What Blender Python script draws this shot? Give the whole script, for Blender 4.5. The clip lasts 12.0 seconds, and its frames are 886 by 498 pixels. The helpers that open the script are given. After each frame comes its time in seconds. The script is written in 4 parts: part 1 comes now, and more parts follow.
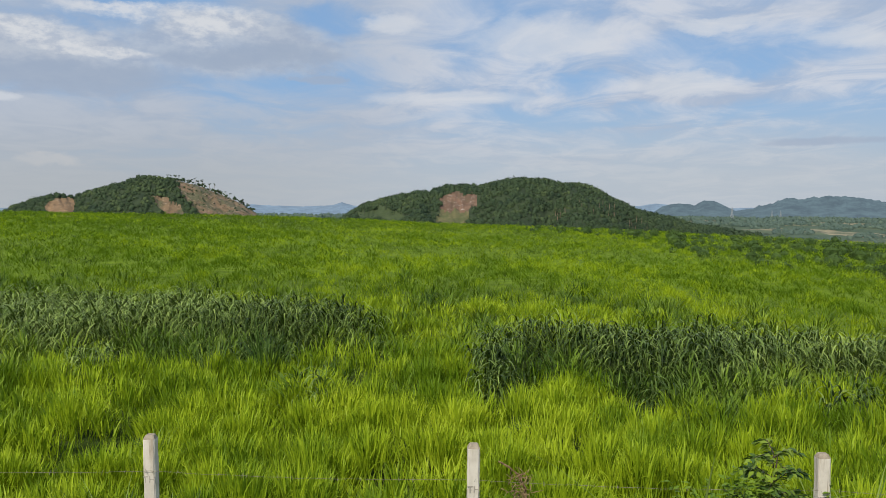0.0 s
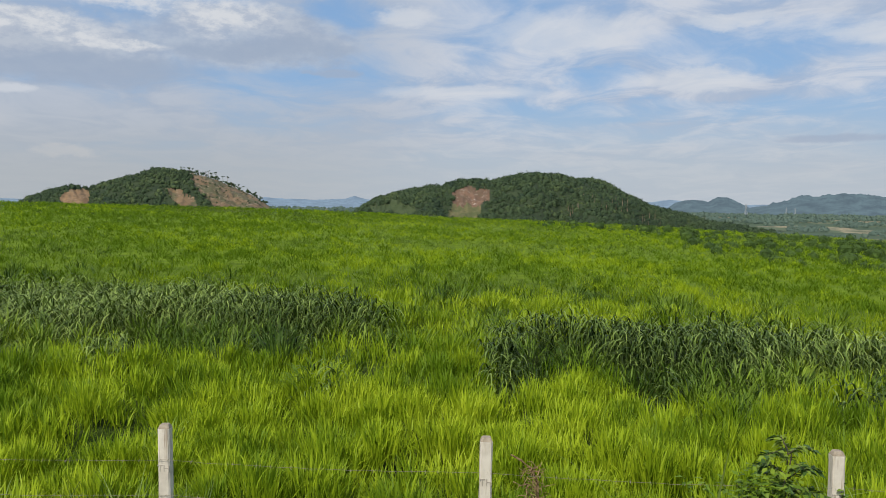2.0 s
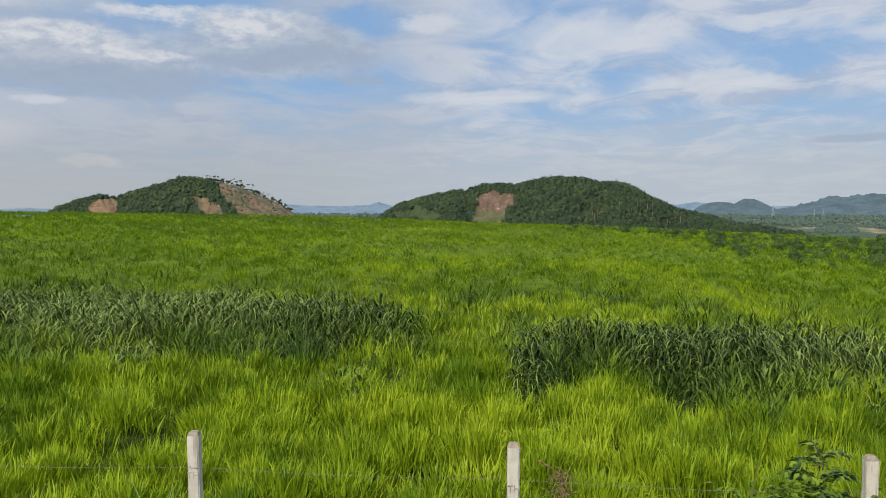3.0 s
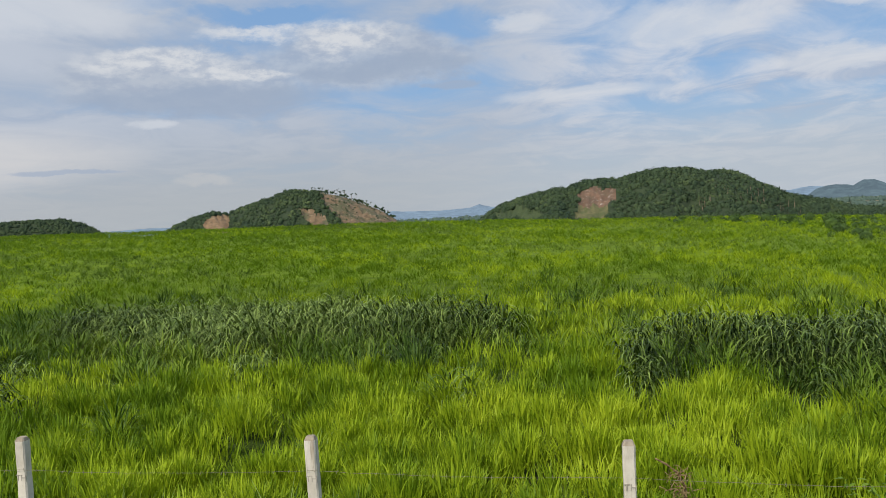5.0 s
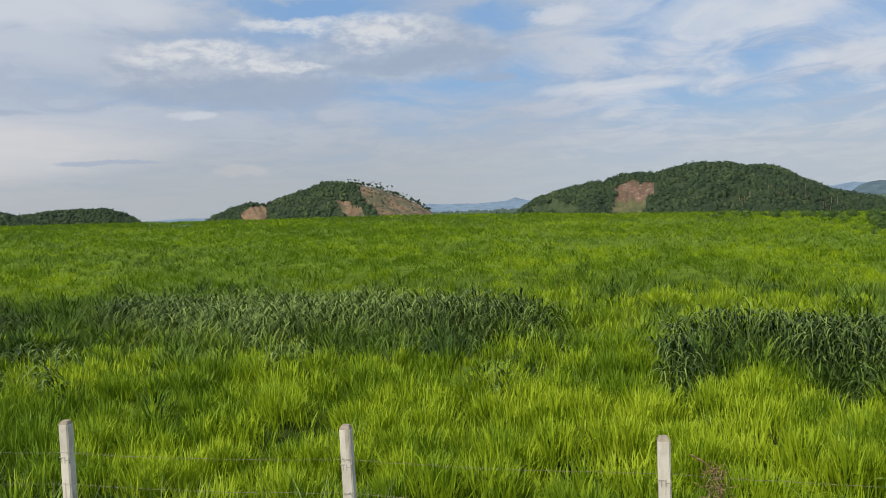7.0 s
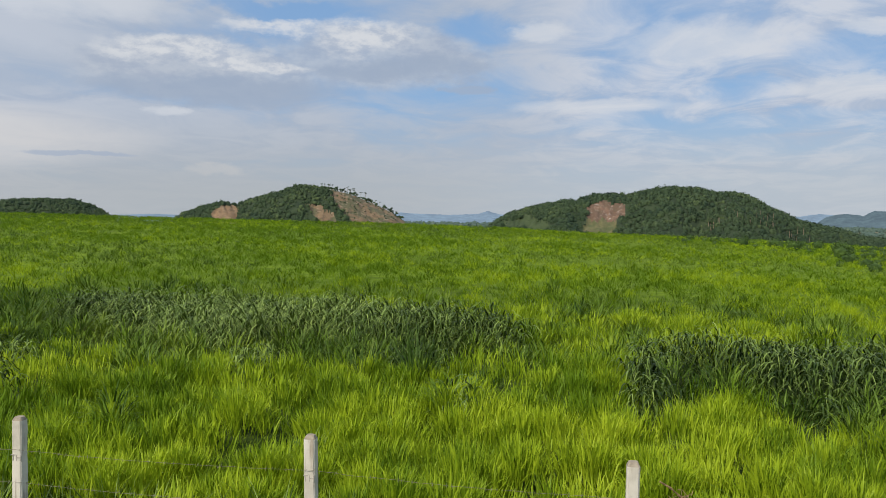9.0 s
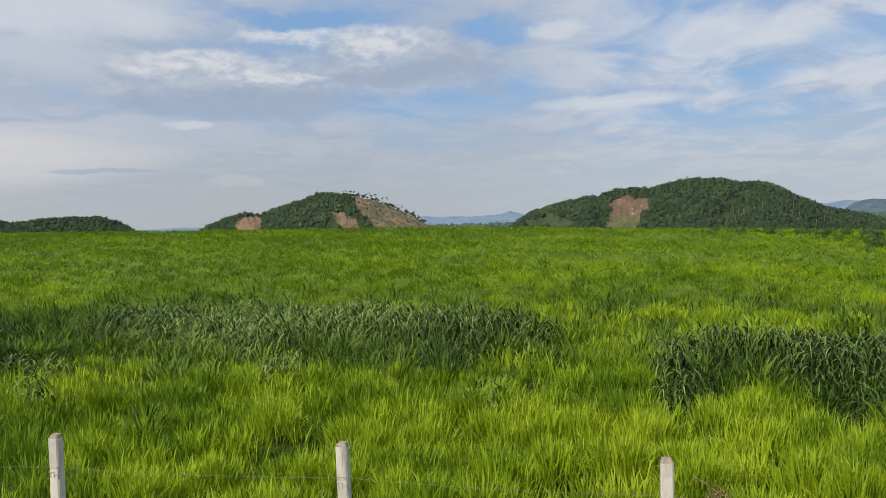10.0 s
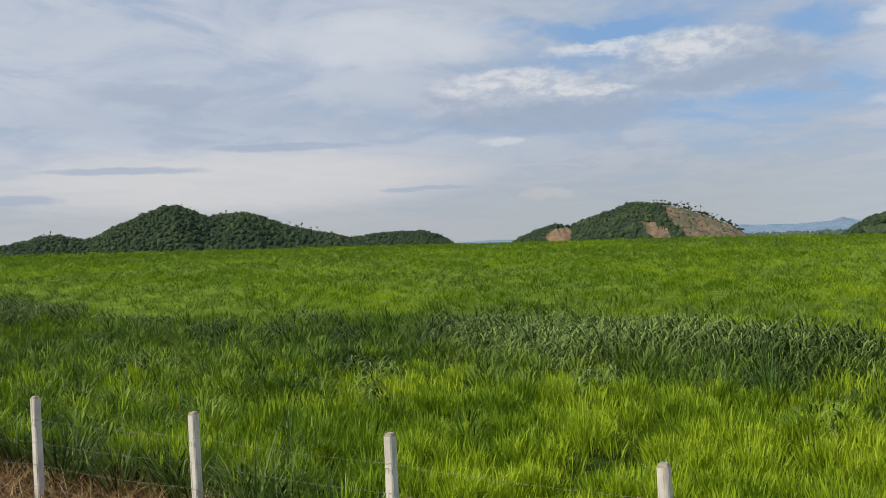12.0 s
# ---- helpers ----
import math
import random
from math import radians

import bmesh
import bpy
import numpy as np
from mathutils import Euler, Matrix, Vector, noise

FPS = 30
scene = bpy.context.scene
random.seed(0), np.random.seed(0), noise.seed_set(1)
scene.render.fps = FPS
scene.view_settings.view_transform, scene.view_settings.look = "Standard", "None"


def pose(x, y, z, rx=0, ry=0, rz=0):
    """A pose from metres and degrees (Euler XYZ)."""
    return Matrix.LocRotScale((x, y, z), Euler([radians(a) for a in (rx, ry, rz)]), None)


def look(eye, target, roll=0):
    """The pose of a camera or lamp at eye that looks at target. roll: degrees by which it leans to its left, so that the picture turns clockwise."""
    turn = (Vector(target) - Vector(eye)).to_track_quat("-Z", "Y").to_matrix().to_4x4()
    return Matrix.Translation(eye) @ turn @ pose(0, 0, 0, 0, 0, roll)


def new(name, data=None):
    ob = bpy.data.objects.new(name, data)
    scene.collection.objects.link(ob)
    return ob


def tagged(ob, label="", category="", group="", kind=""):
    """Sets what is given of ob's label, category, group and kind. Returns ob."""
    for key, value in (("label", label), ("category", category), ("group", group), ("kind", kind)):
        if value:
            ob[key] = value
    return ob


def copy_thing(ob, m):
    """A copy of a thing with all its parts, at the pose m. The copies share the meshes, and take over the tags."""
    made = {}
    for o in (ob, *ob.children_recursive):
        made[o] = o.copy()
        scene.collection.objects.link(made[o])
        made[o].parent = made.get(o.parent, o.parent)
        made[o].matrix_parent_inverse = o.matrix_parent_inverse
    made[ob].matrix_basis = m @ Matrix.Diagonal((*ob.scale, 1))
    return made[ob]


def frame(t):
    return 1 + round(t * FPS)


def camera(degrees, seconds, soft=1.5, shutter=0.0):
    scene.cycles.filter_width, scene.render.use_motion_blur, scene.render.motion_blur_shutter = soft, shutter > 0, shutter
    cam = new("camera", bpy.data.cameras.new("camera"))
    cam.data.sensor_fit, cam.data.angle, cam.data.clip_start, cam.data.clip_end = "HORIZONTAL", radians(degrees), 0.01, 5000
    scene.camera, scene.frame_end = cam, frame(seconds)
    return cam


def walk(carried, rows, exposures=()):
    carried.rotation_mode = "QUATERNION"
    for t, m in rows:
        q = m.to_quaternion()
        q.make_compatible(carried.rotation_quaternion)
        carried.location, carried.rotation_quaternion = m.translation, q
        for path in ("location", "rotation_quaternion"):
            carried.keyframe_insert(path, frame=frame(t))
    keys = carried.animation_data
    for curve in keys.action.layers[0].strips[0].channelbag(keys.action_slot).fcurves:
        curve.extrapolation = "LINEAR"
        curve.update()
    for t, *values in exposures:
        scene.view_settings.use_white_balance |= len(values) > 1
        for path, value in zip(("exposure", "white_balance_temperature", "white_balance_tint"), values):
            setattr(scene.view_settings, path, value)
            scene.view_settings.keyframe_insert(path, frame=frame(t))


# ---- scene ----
cam = camera(56.0, 12.0, soft=0.65)

PATH = [
    (0.0, pose(0.054, -0.044, 3.006, 87.30, -0.08, 0.48)),
    (0.5, pose(0.052, -0.045, 3.004, 87.41, -0.57, 0.85)),
    (1.0, pose(0.054, -0.043, 2.993, 87.28, -0.65, 0.91)),
    (1.5, pose(0.042, -0.036, 2.993, 86.99, -0.76, 1.03)),
    (2.0, pose(0.036, -0.047, 2.996, 86.91, -0.55, 1.33)),
    (2.5, pose(0.033, -0.049, 2.998, 86.91, -0.20, 1.82)),
    (3.0, pose(0.029, -0.049, 3.003, 87.26, 0.14, 2.96)),
    (5.0, pose(0.032, -0.035, 2.991, 87.56, 3.24, 9.91)),
    (5.5, pose(0.033, -0.047, 2.992, 87.57, 3.47, 11.65)),
    (6.0, pose(0.043, -0.045, 2.989, 87.48, 3.79, 12.17)),
    (6.5, pose(0.034, -0.044, 2.992, 87.37, 3.61, 12.33)),
    (7.0, pose(0.029, -0.050, 2.988, 87.19, 2.73, 12.36)),
    (9.0, pose(-0.047, 0.041, 2.996, 87.86, -0.45, 10.46)),
    (9.5, pose(-0.028, 0.043, 2.999, 87.90, 0.48, 10.50)),
    (10.0, pose(-0.044, 0.041, 3.004, 88.04, 1.97, 11.99)),
    (10.5, pose(-0.058, 0.063, 3.011, 88.50, 2.60, 15.72)),
    (11.0, pose(-0.069, 0.090, 3.022, 88.79, 2.79, 18.73)),
    (11.5, pose(-0.082, 0.123, 3.014, 89.12, 3.21, 23.14)),
    (12.0, pose(-0.144, 0.133, 3.008, 89.66, 2.77, 33.05)),
]
walk(cam, PATH)


# ---- node helpers ----
class Nodes:
    """Small wrapper that adds shader nodes to one tree."""

    def __init__(self, tree):
        self.tree = tree

    def add(self, kind, **props):
        n = self.tree.nodes.new(kind)
        for k, v in props.items():
            setattr(n, k, v)
        return n

    def plug(self, value, socket):
        if isinstance(value, bpy.types.NodeSocket):
            self.tree.links.new(value, socket)
        else:
            socket.default_value = value

    def math(self, op, a, b=0.0, c=0.0, clamp=False):
        n = self.add("ShaderNodeMath", operation=op, use_clamp=clamp)
        for v, s in zip((a, b, c), n.inputs):
            self.plug(v, s)
        return n.outputs[0]

    def vmath(self, op, a, b):
        n = self.add("ShaderNodeVectorMath", operation=op)
        self.plug(a, n.inputs[0])
        self.plug(b, n.inputs[1])
        return n.outputs[0]

    def noise(self, vec, scale, detail=4.0, rough=0.55, dist=0.0):
        n = self.add("ShaderNodeTexNoise")
        self.plug(vec, n.inputs["Vector"])
        n.inputs["Scale"].default_value = scale
        n.inputs["Detail"].default_value = detail
        n.inputs["Roughness"].default_value = rough
        n.inputs["Distortion"].default_value = dist
        return n.outputs[0]

    def ramp(self, fac, a, b, va=0.0, vb=1.0, smooth=True):
        n = self.add("ShaderNodeMapRange", interpolation_type="SMOOTHSTEP" if smooth else "LINEAR")
        self.plug(fac, n.inputs[0])
        for i, v in enumerate((a, b, va, vb)):
            n.inputs[1 + i].default_value = v
        return n.outputs[0]

    def mix(self, fac, a, b):
        n = self.add("ShaderNodeMix", data_type="RGBA")
        self.plug(fac, n.inputs[0])
        for v, s in ((a, n.inputs[6]), (b, n.inputs[7])):
            self.plug((*v, 1) if isinstance(v, tuple) else v, s)
        return n.outputs[2]


def material(name):
    m = bpy.data.materials.new(name)
    m.use_nodes = True
    return m, Nodes(m.node_tree), m.node_tree.nodes["Principled BSDF"]


# ---- world: partly cloudy afternoon sky ----
SUN_EL, SUN_FROM = 46.0, (-0.5, -1.0)
world = bpy.data.worlds.new("world")
scene.world = world
world.use_nodes = True
N = Nodes(world.node_tree)
sky = N.add("ShaderNodeTexSky", sky_type="NISHITA", sun_disc=False)
sky.sun_elevation = radians(SUN_EL)
sky.sun_rotation = math.atan2(SUN_FROM[0], SUN_FROM[1])
sky.dust_density = 1.5
way = N.add("ShaderNodeTexCoord").outputs["Generated"]
sep = N.add("ShaderNodeSeparateXYZ")
N.plug(way, sep.inputs[0])
sx, sy, sz = sep.outputs
az = N.math("MULTIPLY", N.math("ARCTAN2", N.math("MULTIPLY", sx, -1.0), sy), 57.2958)
el = N.math("MULTIPLY", N.math("ARCSINE", sz), 57.2958)
# cloud deck: the view direction met with a flat layer, softened towards the horizon
flat_z = N.math("ADD", N.math("MAXIMUM", sz, 0.0), 0.11)
deck = N.add("ShaderNodeCombineXYZ")
N.plug(N.math("DIVIDE", sx, flat_z), deck.inputs[0])
N.plug(N.math("MULTIPLY", N.math("DIVIDE", sy, flat_z), 0.8), deck.inputs[1])
deck = deck.outputs[0]
big = N.noise(N.vmath("ADD", deck, (3.1, 7.4, 0.0)), 0.75, 6.0, 0.55, 0.6)
fine = N.noise(N.vmath("ADD", deck, (9.2, 1.7, 2.0)), 2.6, 8.0, 0.6, 0.8)
cover = N.math("ADD", N.math("MULTIPLY", big, 0.65), N.math("MULTIPLY", fine, 0.35))
# turbulent shift of the outlines of single clouds
dirs = N.add("ShaderNodeCombineXYZ")
N.plug(N.math("MULTIPLY", az, 0.5), dirs.inputs[0])
N.plug(el, dirs.inputs[1])
dirs = dirs.outputs[0]
w1 = N.math("SUBTRACT", N.noise(dirs, 0.34, 8.0, 0.6), 0.5)
w2 = N.math("SUBTRACT", N.noise(N.vmath("ADD", dirs, (31.0, 5.0, 0.0)), 0.42, 8.0, 0.62), 0.5)
puff = N.noise(N.vmath("ADD", dirs, (3.0, 50.0, 0.0)), 1.3, 8.0, 0.62)
az_w = N.math("ADD", az, N.math("MULTIPLY", w1, 8.0))
el_w = N.math("ADD", el, N.math("MULTIPLY", w2, 2.8))
el_s = N.math("ADD", el, N.math("MULTIPLY", w2, 0.9))


def cloud(a0, e0, wa, we, soft=0.6, flat=False):
    """Mask of one cloud round azimuth a0 and elevation e0 (degrees); flat: a thin streak."""
    da = N.math("DIVIDE", N.math("SUBTRACT", az_w, a0), wa)
    de = N.math("DIVIDE", N.math("SUBTRACT", el_s if flat else el_w, e0), we)
    d = N.math("ADD", N.math("MULTIPLY", da, da), N.math("MULTIPLY", de, de))
    return N.ramp(d, 1.0 - soft, 1.0 + soft, 1.0, 0.0)


def any_of(masks):
    m = masks[0]
    for k in masks[1:]:
        m = N.math("MAXIMUM", m, k)
    return m


def tone(r, g, b):
    return (r / SKY, g / SKY, b / SKY)


SKY = 0.1
nish = N.mix(0.6, sky.outputs[0], tone(0.23, 0.43, 0.76))
thin = N.mix(N.ramp(fine, 0.35, 0.65), tone(0.4, 0.48, 0.62), tone(0.6, 0.64, 0.72))
greyer = N.math("MULTIPLY", N.ramp(az, -3.0, 9.0), N.ramp(az, 28.0, 44.0, 0.7, 0.3))
thin = N.mix(greyer, thin, tone(0.39, 0.455, 0.56))
cover = N.math("ADD", cover, N.ramp(az, 0.0, 40.0, -0.01, 0.1, False))
gaps = any_of([cloud(-9.5, 8.2, 3.0, 1.0, 0.9), cloud(-19, 10.2, 7.0, 1.6, 0.95), cloud(8.5, 12.4, 3.0, 1.3, 0.95), cloud(-14, 6.2, 9.0, 0.8, 0.95), cloud(22.5, 13.6, 4.0, 0.6, 0.9), cloud(28, 14.2, 3, 0.5, 0.9)])
cover = N.math("SUBTRACT", cover, N.math("MULTIPLY", gaps, 0.13))
col = N.mix(N.ramp(cover, 0.32, 0.6), nish, thin)
col = N.mix(N.math("MULTIPLY", N.ramp(cover, 0.54, 0.68), 0.45), col, tone(0.5, 0.55, 0.64))
# low haze near the horizon, warmer to the left
haze = N.mix(N.ramp(az, -5.0, 20.0), tone(0.49, 0.535, 0.58), tone(0.43, 0.46, 0.485))
haze = N.mix(N.ramp(az, 28.0, 46.0), haze, tone(0.46, 0.48, 0.5))
col = N.mix(N.math("MULTIPLY", N.ramp(el, 1.0, 8.0, 1.0, 0.0), 0.85), col, haze)
col = N.mix(N.math("MULTIPLY", cloud(47, 4.8, 15, 1.9, 0.9, True), 0.65), col, tone(0.7, 0.68, 0.67))
col = N.mix(N.math("MULTIPLY", cloud(46, 8.8, 15, 1.5, 0.8), 0.5), col, tone(0.4, 0.47, 0.58))
whites = any_of([cloud(4.0, 12.6, 2.2, 0.7, 0.8), cloud(-6.5, 11.4, 5.0, 1.1, 0.95), cloud(-18.0, 11.9, 3.0, 0.5, 0.9), cloud(-25.0, 10.6, 2.6, 0.6, 0.9),
                 cloud(-15.5, 8.3, 3.6, 0.6, 0.95), cloud(0.0, 7.5, 5.0, 0.4, 0.95, True), cloud(36, 13.8, 8.0, 1.6, 0.9), cloud(28.5, 6.8, 1.6, 0.22, 0.9, True)])
col = N.mix(N.math("MULTIPLY", whites, 0.6), col, tone(0.66, 0.69, 0.74))
col = N.mix(N.math("MULTIPLY", cloud(25.6, 3.2, 1.4, 0.4, 0.95), 0.35), col, tone(0.62, 0.6, 0.58))
# two heaped clouds with ragged bright tops and grey-blue bases
heaps = any_of([cloud(15.0, 10.7, 7.6, 2.1, 0.5), cloud(26.5, 9.5, 7.8, 2.1, 0.5)])
col = N.mix(N.math("MULTIPLY", heaps, 0.8), col, N.mix(N.ramp(puff, 0.35, 0.65), tone(0.38, 0.44, 0.55), tone(0.48, 0.53, 0.61)))
bases = any_of([cloud(13.5, 10.0, 5.4, 0.75, 0.8), cloud(25.0, 8.15, 7.4, 0.95, 0.8)])
col = N.mix(N.math("MULTIPLY", bases, 0.8), col, tone(0.335, 0.41, 0.535))
tops = any_of([cloud(16.0, 12.1, 3.6, 1.0, 0.85), cloud(22.0, 12.4, 3.0, 0.5, 0.9), cloud(27.5, 10.7, 4.6, 0.85, 0.85), cloud(23.0, 10.0, 3.2, 0.4, 0.9)])
col = N.mix(N.math("MULTIPLY", tops, N.ramp(puff, 0.36, 0.6, 0.25, 0.78)), col, tone(0.71, 0.725, 0.75))
greys = any_of([cloud(9.0, 8.7, 1.8, 0.32, 0.6, True), cloud(43.5, 7.0, 4.4, 0.28, 0.6, True), cloud(54, 5.6, 4.8, 0.27, 0.6, True), cloud(34.2, 3.9, 3.2, 0.14, 0.6, True),
                cloud(-24.0, 4.3, 3.6, 0.24, 0.8, True), cloud(61, 3.9, 3.0, 0.3, 0.7, True), cloud(52, 10.5, 5.0, 0.8, 0.95)])
col = N.mix(N.math("MULTIPLY", greys, 0.7), col, tone(0.36, 0.43, 0.55))
N.plug(col, world.node_tree.nodes["Background"].inputs[0])
world.node_tree.nodes["Background"].inputs[1].default_value = SKY

sun = new("sun", bpy.data.lights.new("sun", "SUN"))
sun.data.energy = 4.1
sun.data.color = (1.0, 0.93, 0.82)
sun.data.angle = radians(1.0)
sun.matrix_world = look((60 * SUN_FROM[0], 60 * SUN_FROM[1], 60 * math.hypot(*SUN_FROM) * math.tan(radians(SUN_EL))), (0, 0, 0))


# ---- materials ----
def blade_material(name, young, mid, old, gloss=0.45, through_light=0.3, mottle=0.0, own=0.5, sheen=0.1):
    """Grass: colour by blade, by tuft and by patch of the field."""
    m, N, b = material(name)
    pos = N.add("ShaderNodeNewGeometry")
    rnd = pos.outputs["Random Per Island"]
    patch = N.noise(pos.outputs["Position"], 0.16, 3.0)
    tuft = N.noise(pos.outputs["Position"], 1.2, 3.0)
    f = N.math("ADD", N.math("MULTIPLY", rnd, own), N.math("ADD", N.math("MULTIPLY", N.ramp(patch, 0.38, 0.62), 0.25), N.math("MULTIPLY", N.ramp(tuft, 0.35, 0.65), 0.75 - own)))
    where = N.add("ShaderNodeSeparateXYZ")
    N.plug(pos.outputs["Position"], where.inputs[0])
    f = N.math("SUBTRACT", f, N.ramp(where.outputs[0], -5.0, -16.0, 0.0, 0.16))
    stand = N.noise(N.vmath("MULTIPLY", pos.outputs["Position"], (0.6, 1.0, 1.0)), 0.42, 4.0, 0.65)
    f = N.math("SUBTRACT", f, N.math("MULTIPLY", N.ramp(stand, 0.49, 0.62), mottle))
    broad = N.noise(pos.outputs["Position"], 0.1, 3.0, 0.6)
    f = N.math("SUBTRACT", f, N.math("MULTIPLY", N.ramp(broad, 0.47, 0.57), 0.6 * mottle))
    c = N.mix(N.ramp(f, 0.1, 0.55), old, mid)
    c = N.mix(N.ramp(f, 0.5, 0.95), c, young)
    N.plug(c, b.inputs["Base Color"])
    b.inputs["Roughness"].default_value = gloss
    b.inputs["Specular IOR Level"].default_value = sheen
    t = N.add("ShaderNodeBsdfTranslucent")
    N.plug(c, t.inputs[0])
    mixer = N.add("ShaderNodeMixShader")
    mixer.inputs[0].default_value = through_light
    N.plug(b.outputs[0], mixer.inputs[1])
    N.plug(t.outputs[0], mixer.inputs[2])
    N.plug(mixer.outputs[0], m.node_tree.nodes["Material Output"].inputs[0])
    return m


def crown_material(name, a, b2, c2, scale=0.12):
    """Foliage seen from afar: colour by leaf clump and by tree."""
    m, N, b = material(name)
    g = N.add("ShaderNodeNewGeometry")
    grove = N.noise(g.outputs["Position"], scale, 3.0)
    tree = N.noise(g.outputs["Position"], scale * 5.0, 1.0)
    f = N.math("ADD", N.math("MULTIPLY", N.ramp(tree, 0.3, 0.7), 0.4), N.math("MULTIPLY", N.ramp(grove, 0.3, 0.7), 0.4))
    f = N.math("ADD", N.math("MULTIPLY", g.outputs["Random Per Island"], 0.2), f)
    c = N.mix(N.ramp(f, 0.1, 0.5), a, b2)
    c = N.mix(N.ramp(f, 0.55, 0.95), c, c2)
    N.plug(c, b.inputs["Base Color"])
    b.inputs["Roughness"].default_value = 0.75
    b.inputs["Specular IOR Level"].default_value = 0.15
    return m


def plain_material(name, a, b2, scale, rough=0.85, bump=0.3, detail=6.0):
    m, N, b = material(name)
    pos = N.add("ShaderNodeNewGeometry").outputs["Position"]
    n = N.noise(pos, scale, detail)
    n2 = N.noise(pos, scale * 7.3, 3.0)
    f = N.math("ADD", N.math("MULTIPLY", n, 0.65), N.math("MULTIPLY", n2, 0.35))
    N.plug(N.mix(N.ramp(f, 0.36, 0.64), a, b2), b.inputs["Base Color"])
    b.inputs["Roughness"].default_value = rough
    b.inputs["Specular IOR Level"].default_value = 0.2
    if bump:
        bp = N.add("ShaderNodeBump")
        bp.inputs["Strength"].default_value = bump
        N.plug(f, bp.inputs["Height"])
        N.plug(bp.outputs[0], b.inputs["Normal"])
    return m


GRASS = blade_material("young_grass", (0.39, 0.48, 0.024), (0.3, 0.405, 0.016), (0.125, 0.215, 0.009), 0.5, 0.3, 0.2, 0.3, 0.15)
GRASS_FAR = blade_material("field_grass", (0.36, 0.45, 0.018), (0.255, 0.355, 0.012), (0.1, 0.175, 0.009), 0.7, 0.26, 0.6, 0.22, 0.05)
TUSSOCK = blade_material("tussock_grass", (0.24, 0.33, 0.035), (0.125, 0.205, 0.018), (0.04, 0.085, 0.009), 0.5, 0.2, 0.0, 0.2, 0.15)
DARK = blade_material("tall_grass", (0.27, 0.36, 0.09), (0.095, 0.15, 0.028), (0.018, 0.038, 0.007), 0.5, 0.08, 0.0, 0.7, 0.12)
DARKFIELD = blade_material("dark_field_grass", (0.22, 0.3, 0.042), (0.125, 0.195, 0.022), (0.046, 0.085, 0.011), 0.6, 0.16, 0.0, 0.35, 0.1)
REED = blade_material("reed_grass", (0.26, 0.33, 0.08), (0.12, 0.19, 0.035), (0.05, 0.1, 0.018), 0.5, 0.2)
STRAW = blade_material("straw", (0.58, 0.46, 0.24), (0.22, 0.125, 0.05), (0.035, 0.02, 0.01), 0.8, 0.05, 0.0, 0.7)
WOODS = crown_material("hill_foliage", (0.021, 0.04, 0.023), (0.04, 0.065, 0.03), (0.078, 0.11, 0.042), 0.03)
# far trees: the haze of the air is mixed into these bluish leaf colours
PLAINWOODS = crown_material("haze_tinted_foliage", (0.06, 0.095, 0.08), (0.08, 0.12, 0.095), (0.115, 0.155, 0.105), 0.012)
SHRUB = crown_material("shrub_foliage", (0.022, 0.046, 0.011), (0.048, 0.086, 0.018), (0.1, 0.16, 0.028), 0.5)
BARK = plain_material("bark", (0.16, 0.12, 0.08), (0.3, 0.25, 0.18), 12.0)
TWIG = plain_material("dead_twig", (0.33, 0.235, 0.12), (0.12, 0.075, 0.038), 30.0)
STEEL = plain_material("galvanised_wire", (0.27, 0.25, 0.19), (0.14, 0.12, 0.085), 40.0, 0.75, 0)
PYLON = plain_material("pylon_steel", (0.36, 0.39, 0.41), (0.3, 0.33, 0.35), 3.0, 0.5, 0)
INK = plain_material("engraved_mark", (0.42, 0.385, 0.33), (0.3, 0.27, 0.23), 60.0, 0.9, 0)


def concrete():
    m, N, b = material("concrete")
    pos = N.add("ShaderNodeNewGeometry").outputs["Position"]
    cloudy = N.noise(pos, 5.0, 5.0)
    grit = N.noise(pos, 140.0, 3.0)
    drip = N.noise(N.vmath("MULTIPLY", pos, (34.0, 34.0, 2.6)), 1.0, 4.0)
    c = N.mix(N.ramp(cloudy, 0.35, 0.68), (0.65, 0.6, 0.52), (0.49, 0.445, 0.375))
    c = N.mix(N.math("MULTIPLY", N.ramp(drip, 0.53, 0.68), 0.75), c, (0.28, 0.22, 0.16))
    c = N.mix(N.math("MULTIPLY", N.ramp(grit, 0.58, 0.75), 0.4), c, (0.34, 0.31, 0.28))
    N.plug(c, b.inputs["Base Color"])
    b.inputs["Roughness"].default_value = 0.88
    bp = N.add("ShaderNodeBump")
    bp.inputs["Strength"].default_value = 0.35
    bp.inputs["Distance"].default_value = 0.01
    N.plug(N.math("ADD", N.math("MULTIPLY", grit, 0.5), cloudy), bp.inputs["Height"])
    N.plug(bp.outputs[0], b.inputs["Normal"])
    return m


CONCRETE = concrete()


